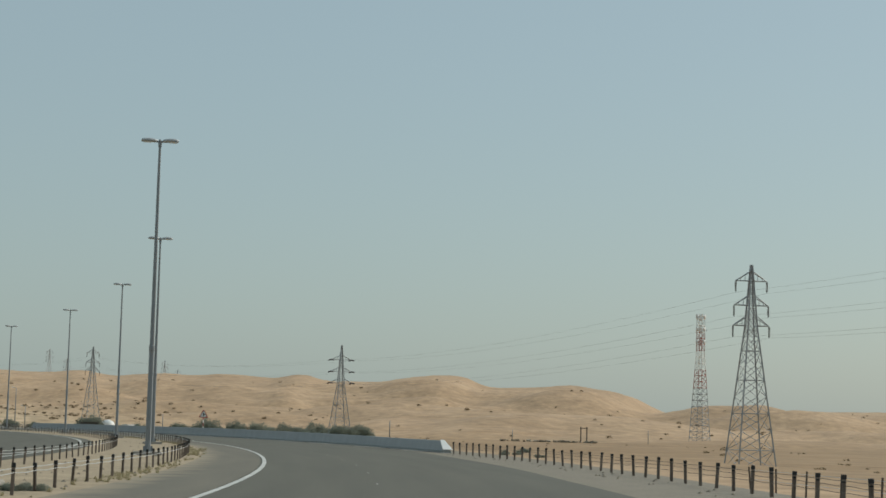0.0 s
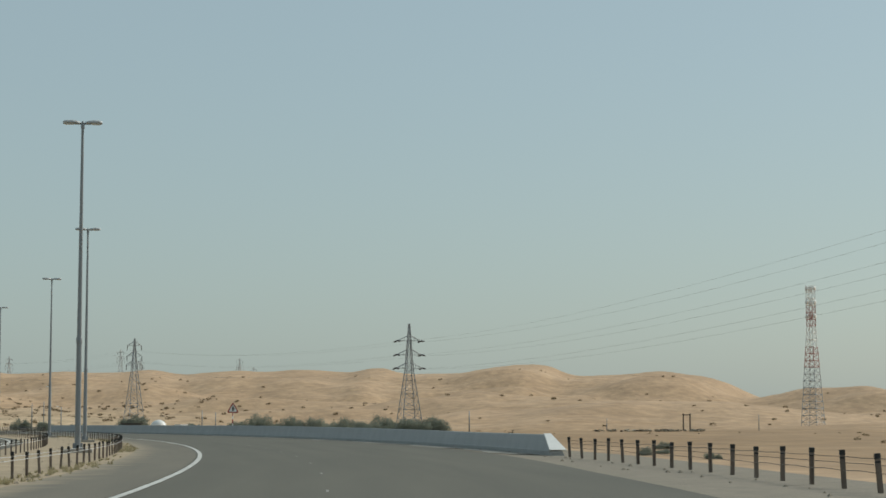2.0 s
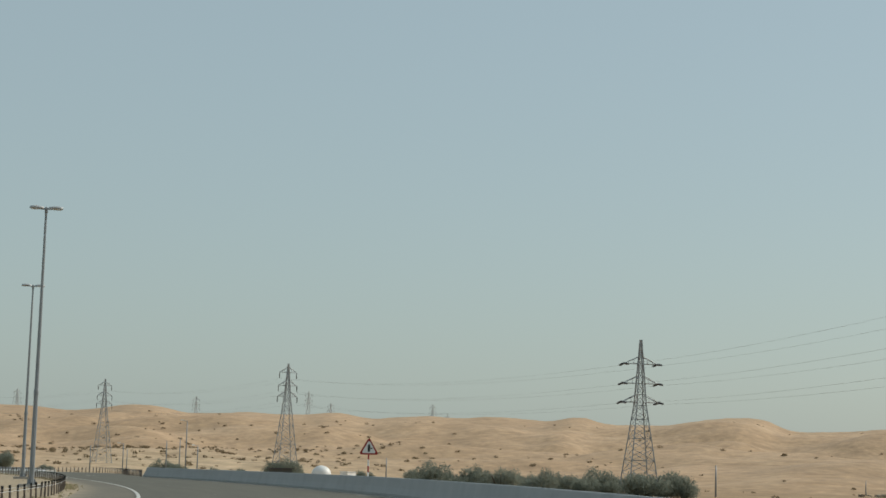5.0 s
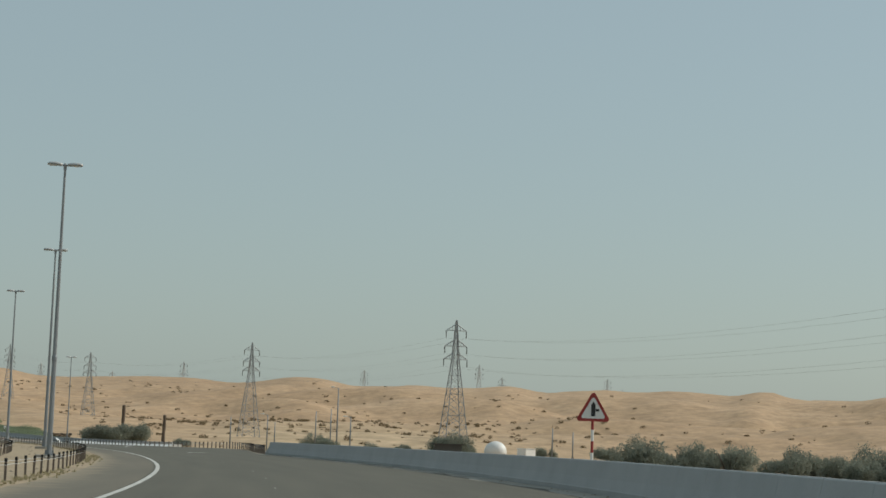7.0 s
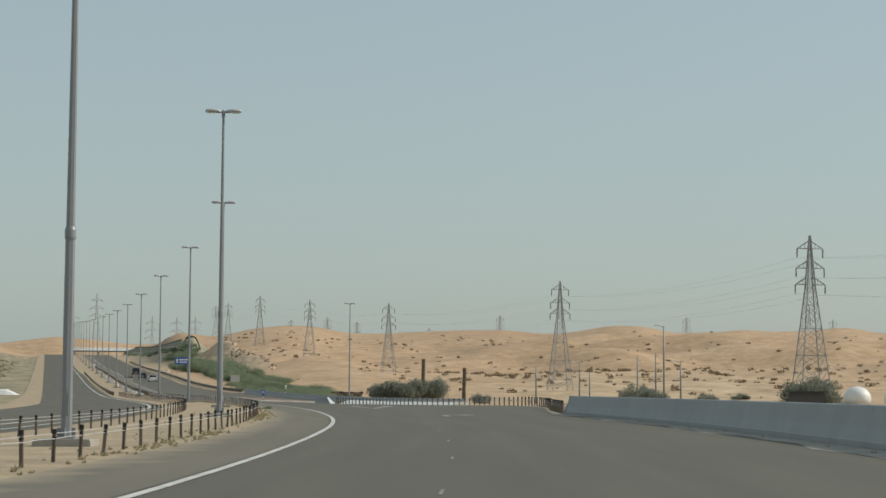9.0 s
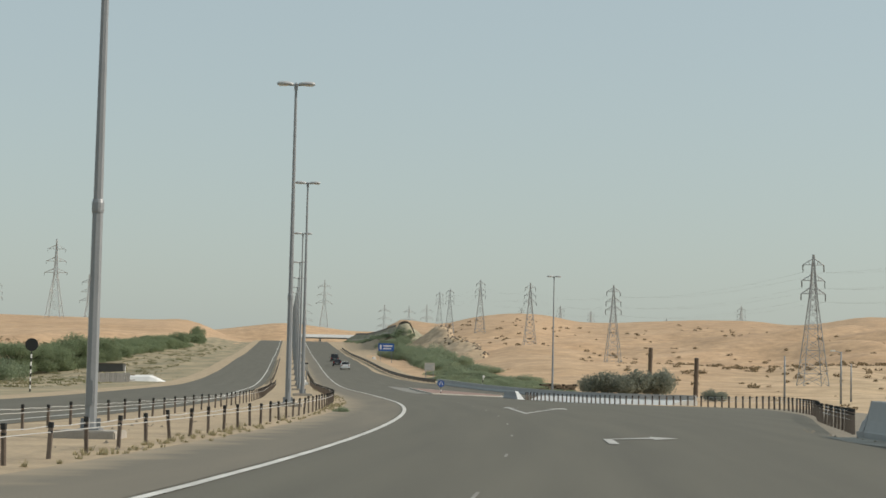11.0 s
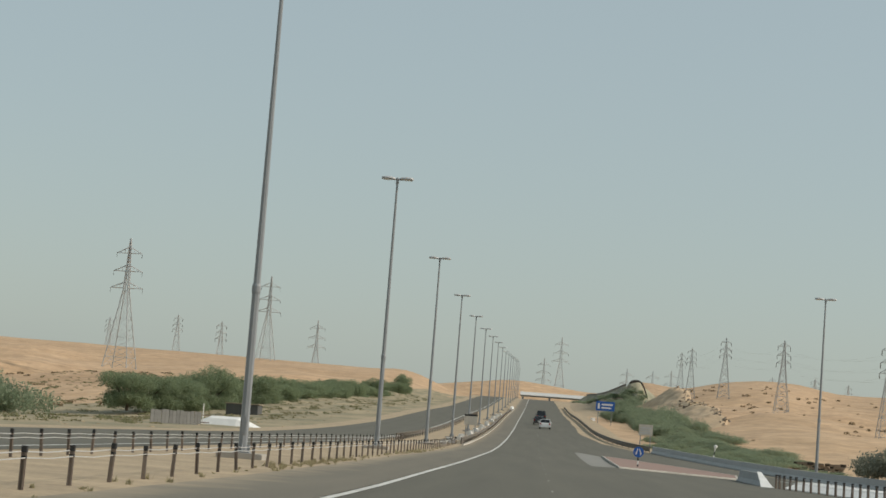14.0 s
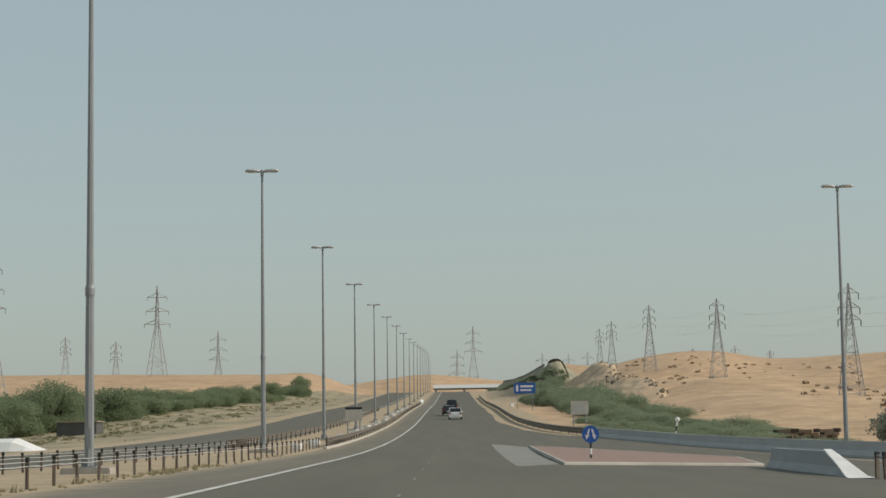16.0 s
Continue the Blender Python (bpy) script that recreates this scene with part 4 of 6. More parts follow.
tuft_field("dune_scrub", LEAF_DARK, 1050, 31, desert_right, 0.7, 44, "small dark shrubs dotted over the dunes", 0.8, 0.75)
tuft_field("plain_scrub", LEAF_DARK, 170, 37, plain_right, 0.42, 30, "low dry scrub on the flat sand", 0.6, 0.7)
tuft_field("left_scrub", LEAF_DRY, 2300, 33, desert_left, 0.5, 30, "low dry scrub beyond the opposite carriageway", 0.42, 0.6)
tuft_field("left_green_scrub", LEAF_OLIVE, 800, 35, desert_left, 0.62, 34, "patches of green scrub beyond the opposite carriageway", 0.45, 0.6)


def dunes_left(rng):
    s, d = rng.uniform(40, 520), -rng.uniform(62, 230)
    p = at(s, d)
    return p.x, p.y, 0.25 + 0.75 * (math.sin(p.x / 17.0 + 2 * math.sin(p.y / 29.0)) > 0.2)


tuft_field("left_dune_scrub", LEAF_DARK, 520, 39, dunes_left, 0.7, 40, "small dark shrubs dotted over the far dunes", 0.7, 0.75)


def median_weeds(rng):
    s = rng.uniform(-400, 90)
    p = at(s, 2.05 + rng.gauss(0, 0.28))
    return p.x, p.y, 0.9 if math.sin(s / 7.0) > 0.1 else 0.15


def weeds(count, seed):
    rng = random.Random(seed)
    verts, faces, n = [], [], 0
    while n < count:
        x, y, dens = median_weeds(rng)
        if rng.random() > dens:
            continue
        n += 1
        w = rng.uniform(0.04, 0.11) * (1.7 if n % 17 == 0 else 1)
        for _ in range(14):
            a, lean = rng.uniform(0, 6.28), rng.uniform(0.2, 1.1)
            b = Vector((x + 0.5 * w * rng.uniform(-1, 1), y + 0.5 * w * rng.uniform(-1, 1), -0.02))
            t = b + Vector((w * lean * math.cos(a), w * lean * math.sin(a), w * rng.uniform(0.6, 1.3)))
            side = Vector((-math.sin(a), math.cos(a), 0)) * 0.02
            k = len(verts)
            verts.extend((b - side, b + side, t))
            faces.append((k, k + 1, k + 2))
    me = bpy.data.meshes.new("median_weeds")
    me.from_pydata([tuple(v) for v in verts], [], faces)
    me.materials.append(LEAF_WEED)
    tagged(new("median_weeds", me), "dry weeds along the foot of the median fence", "weeds", kind="stuff")


weeds(1300, 41)


# ---- the junction ----
def path_sweep(points, profile, closed=False):
    """Draws a section of (right, up) pairs along a polyline of points."""
    bm = bmesh.new()
    rows = []
    for k, p in enumerate(points):
        a, b = points[max(k - 1, 0)], points[min(k + 1, len(points) - 1)]
        t = (b - a).normalized()
        side = Vector((t.y, -t.x, 0)).normalized()
        rows.append([bm.verts.new(p + side * o + Vector((0, 0, z))) for o, z in profile])
    n = len(profile)
    for a, b in zip(rows, rows[1:]):
        for k in range(n if closed else n - 1):
            bm.faces.new((a[k], a[(k + 1) % n], b[(k + 1) % n], b[k]))
    if closed:
        bm.faces.new(rows[0][::-1]), bm.faces.new(rows[-1])
    return bm


def curve_points(knots, n):
    """A smooth run of points on the road's surface through (s, d) knots."""
    out = []
    for k in range(n + 1):
        u = k / n * (len(knots) - 1)
        i = min(int(u), len(knots) - 2)
        f = u - i
        q = [knots[min(max(j, 0), len(knots) - 1)] for j in (i - 1, i, i + 1, i + 2)]
        sd = [0.5 * (2 * q[1][c] + (q[2][c] - q[0][c]) * f + (2 * q[0][c] - 5 * q[1][c] + 4 * q[2][c] - q[3][c]) * f * f + (3 * q[1][c] - q[0][c] - 3 * q[2][c] + q[3][c]) * f**3) for c in (0, 1)]
        out.append(at(*sd))
    return out


def path_fence(knots, n, h, w, heights, label):
    pts = curve_points(knots, n)
    root = thing("cable_fence", Matrix.Identity(4), label, "fence", "cable fences")
    pm, cm = post_mesh(h, w), cap_mesh(h, w)
    rng = random.Random(77)
    for k, p in enumerate(pts):
        t = pts[min(k + 1, n)] - pts[max(k - 1, 0)]
        m = pose(p.x, p.y, p.z - 0.03, rng.gauss(0, 1.2), rng.gauss(0, 1.2), math.degrees(math.atan2(-t.x, t.y)))
        ob = part("post", pm, POST, root, m=m)
        part("post_cap", cm, CAP, ob)
    for z in heights:
        part("cable", path_sweep(pts, [(0.01, z), (-0.01, z), (0, z + 0.018)], True), CABLE, root)
    return root


path_fence([(57.4, 22.0), (48, 24.6), (36, 27.0), (15, 28.8), (-8, 28.4), (-28, 25.8), (-45, 22.2), (-62, 19.7)], 78, 0.78, 0.1, (0.66, 0.54, 0.4), "brown post and cable fence round the junction corner")
single("apron", path_sweep(curve_points([(57.4, 22.0), (55.6, 22.9), (48, 25.0), (36, 27.4), (24, 28.6)], 40), [(-0.5, -0.2), (-0.5, 0.04), (-1.6, 0.42), (-2.8, 0.46), (-2.8, -0.2)], True), WHITE_CONC, "low white sloping concrete apron behind the junction fence", "apron")


def stub_barrier():
    """A short barrier across the end of the fence, its outer end ramped and painted white."""
    a, b = at(73.5, 21.9, -0.05), at(58.0, 21.6, -0.05)
    turn = math.degrees(math.atan2(b.y - a.y, b.x - a.x))
    root = thing("concrete_barrier", pose(a.x, a.y, a.z, 0, 0, turn), "short concrete barrier with white ramped end at the junction", "barrier", "concrete barriers")
    L = (b - a).length
    bm = bmesh.new()
    prof = [(-0.3, -0.1), (-0.3, 0.1), (-0.16, 0.34), (-0.1, 0.78), (0.1, 0.78), (0.16, 0.34), (0.3, 0.1), (0.3, -0.1)]
    rows = []
    for u, hh in ((-0.04, 0.74), (0.04, 0.8), (L - 4.6, 0.8), (L - 1.7, 0.32), (L - 0.3, 0.06)):
        rows.append([bm.verts.new((u, o, min(z, hh))) for o, z in prof])
    for p, q in zip(rows, rows[1:]):
        for k in range(8):
            bm.faces.new((p[k], p[(k + 1) % 8], q[(k + 1) % 8], q[k]))
    bm.faces.new(rows[0]), bm.faces.new(rows[-1])
    part("body", bm, STUB, root)
    bm = bmesh.new()
    rows = []
    for u, z, w in ((L - 4.75, 0.81, 0.12), (L - 1.75, 0.33, 0.24), (L - 0.35, 0.08, 0.32), (L + 0.5, 0.04, 0.4)):
        rows.append([bm.verts.new((u + e, o, z + y)) for e, o, y in ((0, -w, 0.0), (0.1, -w, 0.03), (0.1, w, 0.03), (0, w, 0.0))])
    for p, q in zip(rows, rows[1:]):
        for k in range(4):
            bm.faces.new((p[k], p[(k + 1) % 4], q[(k + 1) % 4], q[k]))
    bm.faces.new(rows[0]), bm.faces.new(rows[-1])
    part("end_ramp", bm, WHITE_CONC, root, "white-painted ramped end")


STUB = material("pale_grey_concrete", (0.35, 0.35, 0.345), 0.85, dark=(0.27, 0.27, 0.265), scale=0.7, fine=14.0, bump=0.2)
stub_barrier()
single("concrete_barrier", path_sweep(curve_points([(72, 42), (84, 34.5), (100, 31.2), (122, 29.4), (140, 27.2), (155, 24.4), (167, 22.3)], 60), [(-0.3, -0.1), (-0.3, 0.1), (-0.14, 0.35), (-0.09, 0.82), (0.09, 0.82), (0.14, 0.35), (0.3, 0.1), (0.3, -0.1)], True), CONCRETE, "curved grey concrete barrier on the far side of the exit road", "barrier", "concrete barriers")

BRICK = material("red_paving", (0.30, 0.195, 0.155), 0.9, dark=(0.22, 0.155, 0.13), scale=1.0, fine=12.0, bump=0.4)
KERB = material("pale_kerb", (0.62, 0.58, 0.51), 0.85, dark=(0.34, 0.31, 0.27), scale=1.0, fine=16.0, bump=0.2)


def island():
    corners = [(73.0, 14.1), (77.5, 22.2), (97, 24.2), (122, 16.8), (124, 14.9)]
    root = thing("traffic_island", Matrix.Identity(4), "raised red-paved traffic island with a pale kerb", "traffic island")
    ring = [at(s, d) for s, d in corners]
    pts = []
    for a, b in zip(ring, ring[1:] + ring[:1]):
        pts += [a.lerp(b, k / 8) for k in range(8)]
    mid = sum(pts, Vector()) / len(pts)
    bm = bmesh.new()
    inner = [bm.verts.new(p.lerp(mid, 0.025) + Vector((0, 0, 0.085))) for p in pts]
    c = bm.verts.new(mid + Vector((0, 0, 0.09)))
    for k in range(len(pts)):
        bm.faces.new((inner[k], inner[(k + 1) % len(pts)], c))
    part("paving", bm, BRICK, root)
    bm = bmesh.new()
    rows = [[bm.verts.new(p.lerp(mid, f) + Vector((0, 0, z))) for p in pts] for f, z in ((0, -0.05), (0, 0.085), (0.004, 0.1), (0.024, 0.1), (0.024, 0.06))]
    for a, b in zip(rows, rows[1:]):
        for k in range(len(pts)):
            bm.faces.new((a[k], a[(k + 1) % len(pts)], b[(k + 1) % len(pts)], b[k]))
    part("kerb", bm, KERB, root, "pale concrete kerb")


island()
single("road_marking", sweep([(lambda s: 12.2 + 0.006 * (s - 68), 0.008), (lambda s: float(np.interp(s, [68, 74, 124, 132], [12.3, 14.0, 14.8, 13.2])), 0.008)], 68, 132, 2), material("worn_hatching", (0.26, 0.25, 0.22), 0.85, dark=(0.17, 0.165, 0.15), scale=0.5, fine=8.0), "worn pale painted zone beside the island", "road marking", kind="structure")


WORN = material("worn_arrow_paint", (0.60, 0.59, 0.55), 0.75, dark=(0.2, 0.195, 0.18), scale=0.9, fine=7.0, bump=0.1, spread=0.34, fine_mix=0.5)


def road_arrow(s, d, k=1.0):
    """An arrow straight ahead with a branch to the right."""
    bm = bmesh.new()

    def poly(pts):
        bm.faces.new([bm.verts.new((x * k, y * k, 0)) for x, y in pts])
    poly([(-0.08, 0), (0.1, 0), (0.09, 14.0), (-0.09, 14.0)])
    poly([(-0.42, 14.0), (0.42, 14.0), (0.0, 17.6)])
    poly([(0.1, 1.0), (0.1, 2.2), (2.3, 15.0), (2.4, 14.3)])
    poly([(1.9, 15.4), (3.0, 17.6), (2.85, 13.4), (2.42, 14.1), (2.3, 15.2)])
    single("road_arrow", bm, WORN, "worn white straight-and-right turn arrow painted on the asphalt", "road marking", "road arrows", "structure", m=along(s, d, 0.014))


road_arrow(-41.5, 10.55)


def turn_arrow(s, d):
    bm = bmesh.new()
    for pts in ([(-0.12, 0), (0.12, 0), (0.12, 3.5), (-0.12, 3.5)], [(-0.12, 3.5), (0.12, 3.5), (1.2, 4.6), (1.2, 5.6)], [(1.2, 3.8), (1.9, 5.2), (1.2, 6.4)]):
        bm.faces.new([bm.verts.new((x, y, 0)) for x, y in pts])
    single("road_arrow", bm, WORN, "worn white right-turn arrow painted on the asphalt", "road marking", "road arrows", "structure", m=along(s, d, 0.014))


turn_arrow(-76, 11.5)
# faint lane dashes
DASH = material("worn_dash", (0.36, 0.35, 0.31), 0.8, dark=(0.15, 0.145, 0.13), scale=1.5, fine=10.0)
for s in range(-396, 520, 12):
    single("lane_dash", sweep([(9.095, 0.01), (9.15, 0.01)], s, s + 1.3, 1.3), DASH, "short worn white lane dash on the asphalt", "road marking", "lane dashes", "structure")


# ---- signs ----
def sign_post(root, h, r=0.05, bands=5, cols=None, z0=-0.3):
    cols = cols or (RED, WHITE)
    for k in range(bands):
        bm = bmesh.new()
        a, b = h * k / bands, h * (k + 1) / bands
        tube(bm, (0, 0, a if k else z0), (0, 0, b), r, n=10)
        part("post", bm, cols[k % len(cols)], root, "banded post section")


def warning_sign(m):
    root = thing("warning_sign", m, "red-bordered triangular side-road warning sign on a banded post", "road sign")
    sign_post(root, 2.75, 0.05, 7)

    def tri(name, side, y, t, mat, label=""):
        bm = bmesh.new()
        c, pts = 3.0, []
        hgt = side * 0.866
        rad = side * 0.07
        for cx, cz, a0 in ((0, hgt * 2 / 3 - rad * 2, 30), (-side / 2 + rad * 1.73, -hgt / 3 + rad, 150), (side / 2 - rad * 1.73, -hgt / 3 + rad, 270)):
            pts += [(cx + rad * math.cos(radians(a0 + 30 * k)), cz + rad * math.sin(radians(a0 + 30 * k))) for k in range(5)]
        f = [bm.verts.new((x, y, c + z)) for x, z in pts]
        g = [bm.verts.new((x, y + t, c + z)) for x, z in pts]
        bm.faces.new(f), bm.faces.new(g[::-1])
        for k in range(len(pts)):
            bm.faces.new((f[k], f[(k + 1) % len(pts)], g[(k + 1) % len(pts)], g[k]))
        part(name, bm, mat, root, label)
    tri("plate", 1.24, -0.05, -0.02, RED, "red triangular border")
    tri("face", 0.9, -0.0745, -0.004, WHITE, "white triangular face")
    bm = bmesh.new()
    pts = [(-0.075, -0.2), (0.075, -0.2), (0.075, 0.19), (0.0, 0.3), (-0.075, 0.19)]
    bm.faces.new([bm.verts.new((x, -0.083, 3.02 + z)) for x, z in pts])
    bm.faces.new([bm.verts.new((x, -0.083, 3.02 + z)) for x, z in ((0.077, -0.03), (0.21, -0.03), (0.21, 0.05), (0.077, 0.05))])
    part("symbol", bm, BLACK, root, "black junction symbol")


p = at(-153.6, 21.2)
warning_sign(pose(p.x - 0.2, p.y + 0.05, p.z - 0.4, 0, 0, bearing(-153.6) - 3) @ Matrix.Scale(1.06, 4))


def blue_round(m):
    root = thing("keep_sign", m, "round blue sign with white arrows on a banded post", "road sign")
    sign_post(root, 1.05, 0.05, 4, (BLACK, WHITE))
    bm = bmesh.new()
    r = bmesh.ops.create_cone(bm, cap_ends=True, segments=32, radius1=0.365, radius2=0.365, depth=0.03, matrix=pose(0, -0.06, 1.12, 90))
    part("disc", bm, BLUE, root, "blue disc")
    bm = bmesh.new()
    for sx in (-1, 1):
        for pts in ([(0.02, 0.24), (0.1, 0.24), (0.2, -0.08), (0.12, -0.1)], [(0.06, -0.06), (0.26, -0.02), (0.19, -0.24)]):
            v = [bm.verts.new((sx * x * 0.95, -0.079, 1.12 + z * 0.95)) for x, z in pts]
            bm.faces.new(v)
    part("arrows", bm, WHITE, root, "white arrows")


p = at(84.0, 15.9, 0.09)
blue_round(pose(p.x, p.y, p.z - 0.08, 0, 0, bearing(60)))


def board(name, m, w, h, z, face, label, bars, barmat, back=POLE):
    root = thing(name, m, label, "road sign")
    for sx in (-0.36, 0.36):
        bm = bmesh.new()
        tube(bm, (sx * w, 0, -0.4), (sx * w, 0, z + h / 2), 0.06, n=8)
        part("post", bm, POLE, root)
    bm = bmesh.new()
    box(bm, -w / 2, w / 2, -0.1, -0.06, z - h / 2, z + h / 2, 0.012)
    part("panel", bm, face, root)
    for x0, x1, z0, z1 in bars:
        bm = bmesh.new()
        box(bm, x0 * w, x1 * w, -0.108, -0.1005, z + z0 * h, z + z1 * h)
        part("bar", bm, barmat, root, "plain bar of unreadable writing")
    return root


p = at(330, 22.6)
board("direction_sign", pose(p.x, p.y, p.z - 0.4, 0, 0, bearing(300)), 3.8, 1.9, 4.0, BLUE, "blue direction board with white writing bars on two posts", ((-0.4, -0.3, -0.3, 0.3), (-0.2, 0.4, 0.08, 0.26), (-0.2, 0.32, -0.26, -0.1)), WHITE)
p = at(188.6, 22.6)
board("notice_board", pose(p.x, p.y, p.z - 0.3, 0, 0, bearing(180)), 1.75, 1.35, 2.6, KERB, "pale grey notice board with faded writing on two posts", ((-0.4, 0.4, 0.12, 0.26), (-0.4, 0.3, -0.1, 0.03), (-0.4, 0.36, -0.34, -0.2)), LANTERN)
p = at(167.2, 1.2)
board("notice_board", pose(p.x, p.y, p.z - 0.05, 0, 0, bearing(160)), 1.5, 1.15, 1.9, KERB, "small grey board with a dark top strip on the median", ((-0.5, 0.5, 0.38, 0.56),), BLACK)


def round_back(m):
    root = thing("road_sign_back", m, "dark back of a round sign on a banded post", "road sign")
    sign_post(root, 3.0, 0.05, 11, (BLACK, WHITE))
    bm = bmesh.new()
    bmesh.ops.create_cone(bm, cap_ends=True, segments=28, radius1=0.46, radius2=0.46, depth=0.03, matrix=pose(0, 0.07, 3.4, 90))
    part("disc", bm, CAP, root)


p = at(12.5, -19.2)
round_back(pose(p.x, p.y, p.z - 0.2, 0, 0, bearing(10)))


def marker_post(s, d, lean=0):
    p = at(s, d)
    root = thing("marker_post", pose(p.x, p.y, max(gz(p.x, p.y), p.z - 0.3), 0, lean, 0), "white banded marker post with a round reflector", "marker post")
    sign_post(root, 1.9, 0.06, 5, (WHITE, BLACK))
    bm = bmesh.new()
    bmesh.ops.create_uvsphere(bm, u_segments=12, v_segments=8, radius=0.2, matrix=pose(0, 0, 2.05) @ Matrix.Diagonal((1, 0.5, 1, 1)))
    part("reflector", bm, WHITE, root, smooth=True)


marker_post(152, 27.6, 8)


# ---- guard rails ----
RAIL = material("dull_guard_rail", (0.20, 0.172, 0.138), 0.7, 0.15, dark=(0.11, 0.094, 0.076), scale=0.9, fine=14.0, bump=0.1)


def guard_rail(knots, n, label, h=0.6, side=1, every=2, low=0.0):
    pts = curve_points(knots, n)
    root = thing("guard_rail", Matrix.Identity(4), label, "guard rail", "guard rails")
    # low drops the beam's bottom edge to model the shade beneath as solid rail
    w = [(0.0, h - 0.31 - low), (0.03, h - 0.30 - low), (0.08, h - 0.25), (0.08, h - 0.21), (0.02, h - 0.17), (0.02, h - 0.13), (0.08, h - 0.09), (0.08, h - 0.05), (0.03, h), (0.0, h), (0.0, h - 0.05), (0.045, h - 0.08), (-0.01, h - 0.15), (0.045, h - 0.23)]
    part("beam", path_sweep(pts, [(side * a, b) for a, b in w], True), RAIL, root)
    bm = bmesh.new()
    box(bm, -0.05, 0.05, -0.06, 0.06, -0.3, h - 0.02, 0.006)
    pm = finish("post", bm, RAIL)
    for p in pts[::every]:
        part("post", pm, RAIL, root, m=pose(p.x, p.y, p.z))
    return root


guard_rail([(119, 2.15), (140, 2.2), (240, 2.2), (340, 2.2), (430, 2.2)], 170, "dull steel guard rail along the median")
guard_rail([(114, -3.3), (140, -3.3), (240, -3.3), (330, -3.3)], 120, "dull steel guard rail beside the opposite carriageway", side=-1)
# this beam hangs 0.26 m deeper, in place of the shade under it
guard_rail([(169, 22.0), (190, 19.2), (240, 17.6), (330, 17.4), (430, 17.2), (520, 17.2)], 150, "dusty steel guard rail along the outer edge of the straight, deepened for the shade beneath", h=0.7, side=-1, every=5, low=0.26)

# the white nose that ends the median rail
bm = sweep([(1.7, -0.1), (1.7, 0.25), (1.95, 0.75), (2.3, 0.75), (2.55, 0.25), (2.55, -0.1)], 434, 456, 3, closed=True)
single("concrete_barrier", bm, WHITE, "white-painted concrete nose at the end of the median rail", "barrier", "concrete barriers")

# pale blocks laid along the median
bm = bmesh.new()
box(bm, -0.28, 0.28, -0.75, 0.75, -0.05, 0.34, 0.05)
block_mesh = finish("concrete_block", bm, WHITE_CONC)
for k in range(26):
    s = 112 + k * 9.2
    ob = new("concrete_block", block_mesh)
    ob.matrix_basis = along(s, 0.9 + 0.35 * math.sin(k * 2.3)) @ pose(0, 0, 0, 0, 0, 8 * math.sin(k * 1.7))
    tagged(ob, "pale concrete block lying on the median", "concrete block", "median blocks")

# kerb stones along the median's edge on the straight, each its own piece
kerb_root = thing("median_kerb", Matrix.Identity(4), "row of pale concrete kerb stones edging the median", "kerb", kind="structure")
bm = bmesh.new()
box(bm, -0.1, 0.1, -0.97, 0.97, -0.08, 0.14, 0.02)
kerb_mesh = finish("kerb_stone", bm, KERB)
for k in range(170):
    part("kerb_stone", kerb_mesh, KERB, kerb_root, m=along(112 + 2.0 * k, 2.62))


# ---- the bridge over the straight ----
def bridge(s, d0, d1):
    a = at(s, (d0 + d1) / 2)
    root = thing("road_bridge", pose(a.x, a.y, a.z, 0, 0, bearing(s)), "low concrete road bridge with a white parapet across the highway", "bridge")
    w = (d1 - d0) / 2
    bm = bmesh.new()
    box(bm, -w, w, -4.5, 4.5, 4.6, 5.5, 0.05)
    part("deck", bm, CONCRETE, root)
    for y in (-4.55, 4.55):
        bm = bmesh.new()
        box(bm, -w, w, y - 0.12, y + 0.12, 5.1, 6.7, 0.03)
        for v in bm.verts:
            if y < 0 and v.co.z < 6 and v.co.y < y:
                v.co.y -= 0.9
        part("parapet", bm, WHITE, root, "white parapet")
    for x in (-w + 1.2, -w * 0.12, w - 1.2):
        bm = bmesh.new()
        box(bm, x - 0.45, x + 0.45, -3.8, 3.8, -0.5, 4.65, 0.08)
        part("pier", bm, CONCRETE, root)


bridge(850, 0.5, 33.0)
BANK = material("sandy_earth", (0.53, 0.4, 0.262), 0.95, dark=(0.36, 0.265, 0.17), scale=0.22, fine=1.8, bump=1.0, spread=0.5)
EARTH = material("compacted_earth", (0.40, 0.335, 0.245), 0.95, dark=(0.27, 0.23, 0.17), scale=0.06, fine=1.2, bump=0.8, spread=0.5)


SLOPE = material("overgrown_slope", (0.34, 0.31, 0.22), 0.95, dark=(0.155, 0.16, 0.105), scale=0.16, fine=0.9, bump=1.0, spread=0.34, fine_mix=0.4)
BLACK_EARTH = material("black_crusted_earth", (0.07, 0.058, 0.046), 0.95, dark=(0.035, 0.03, 0.025), scale=0.6, fine=4.0, bump=0.8)
CRUST = material("dark_crusted_earth", (0.27, 0.212, 0.15), 0.95, dark=(0.15, 0.12, 0.088), scale=0.5, fine=3.0, bump=0.8, spread=0.4)


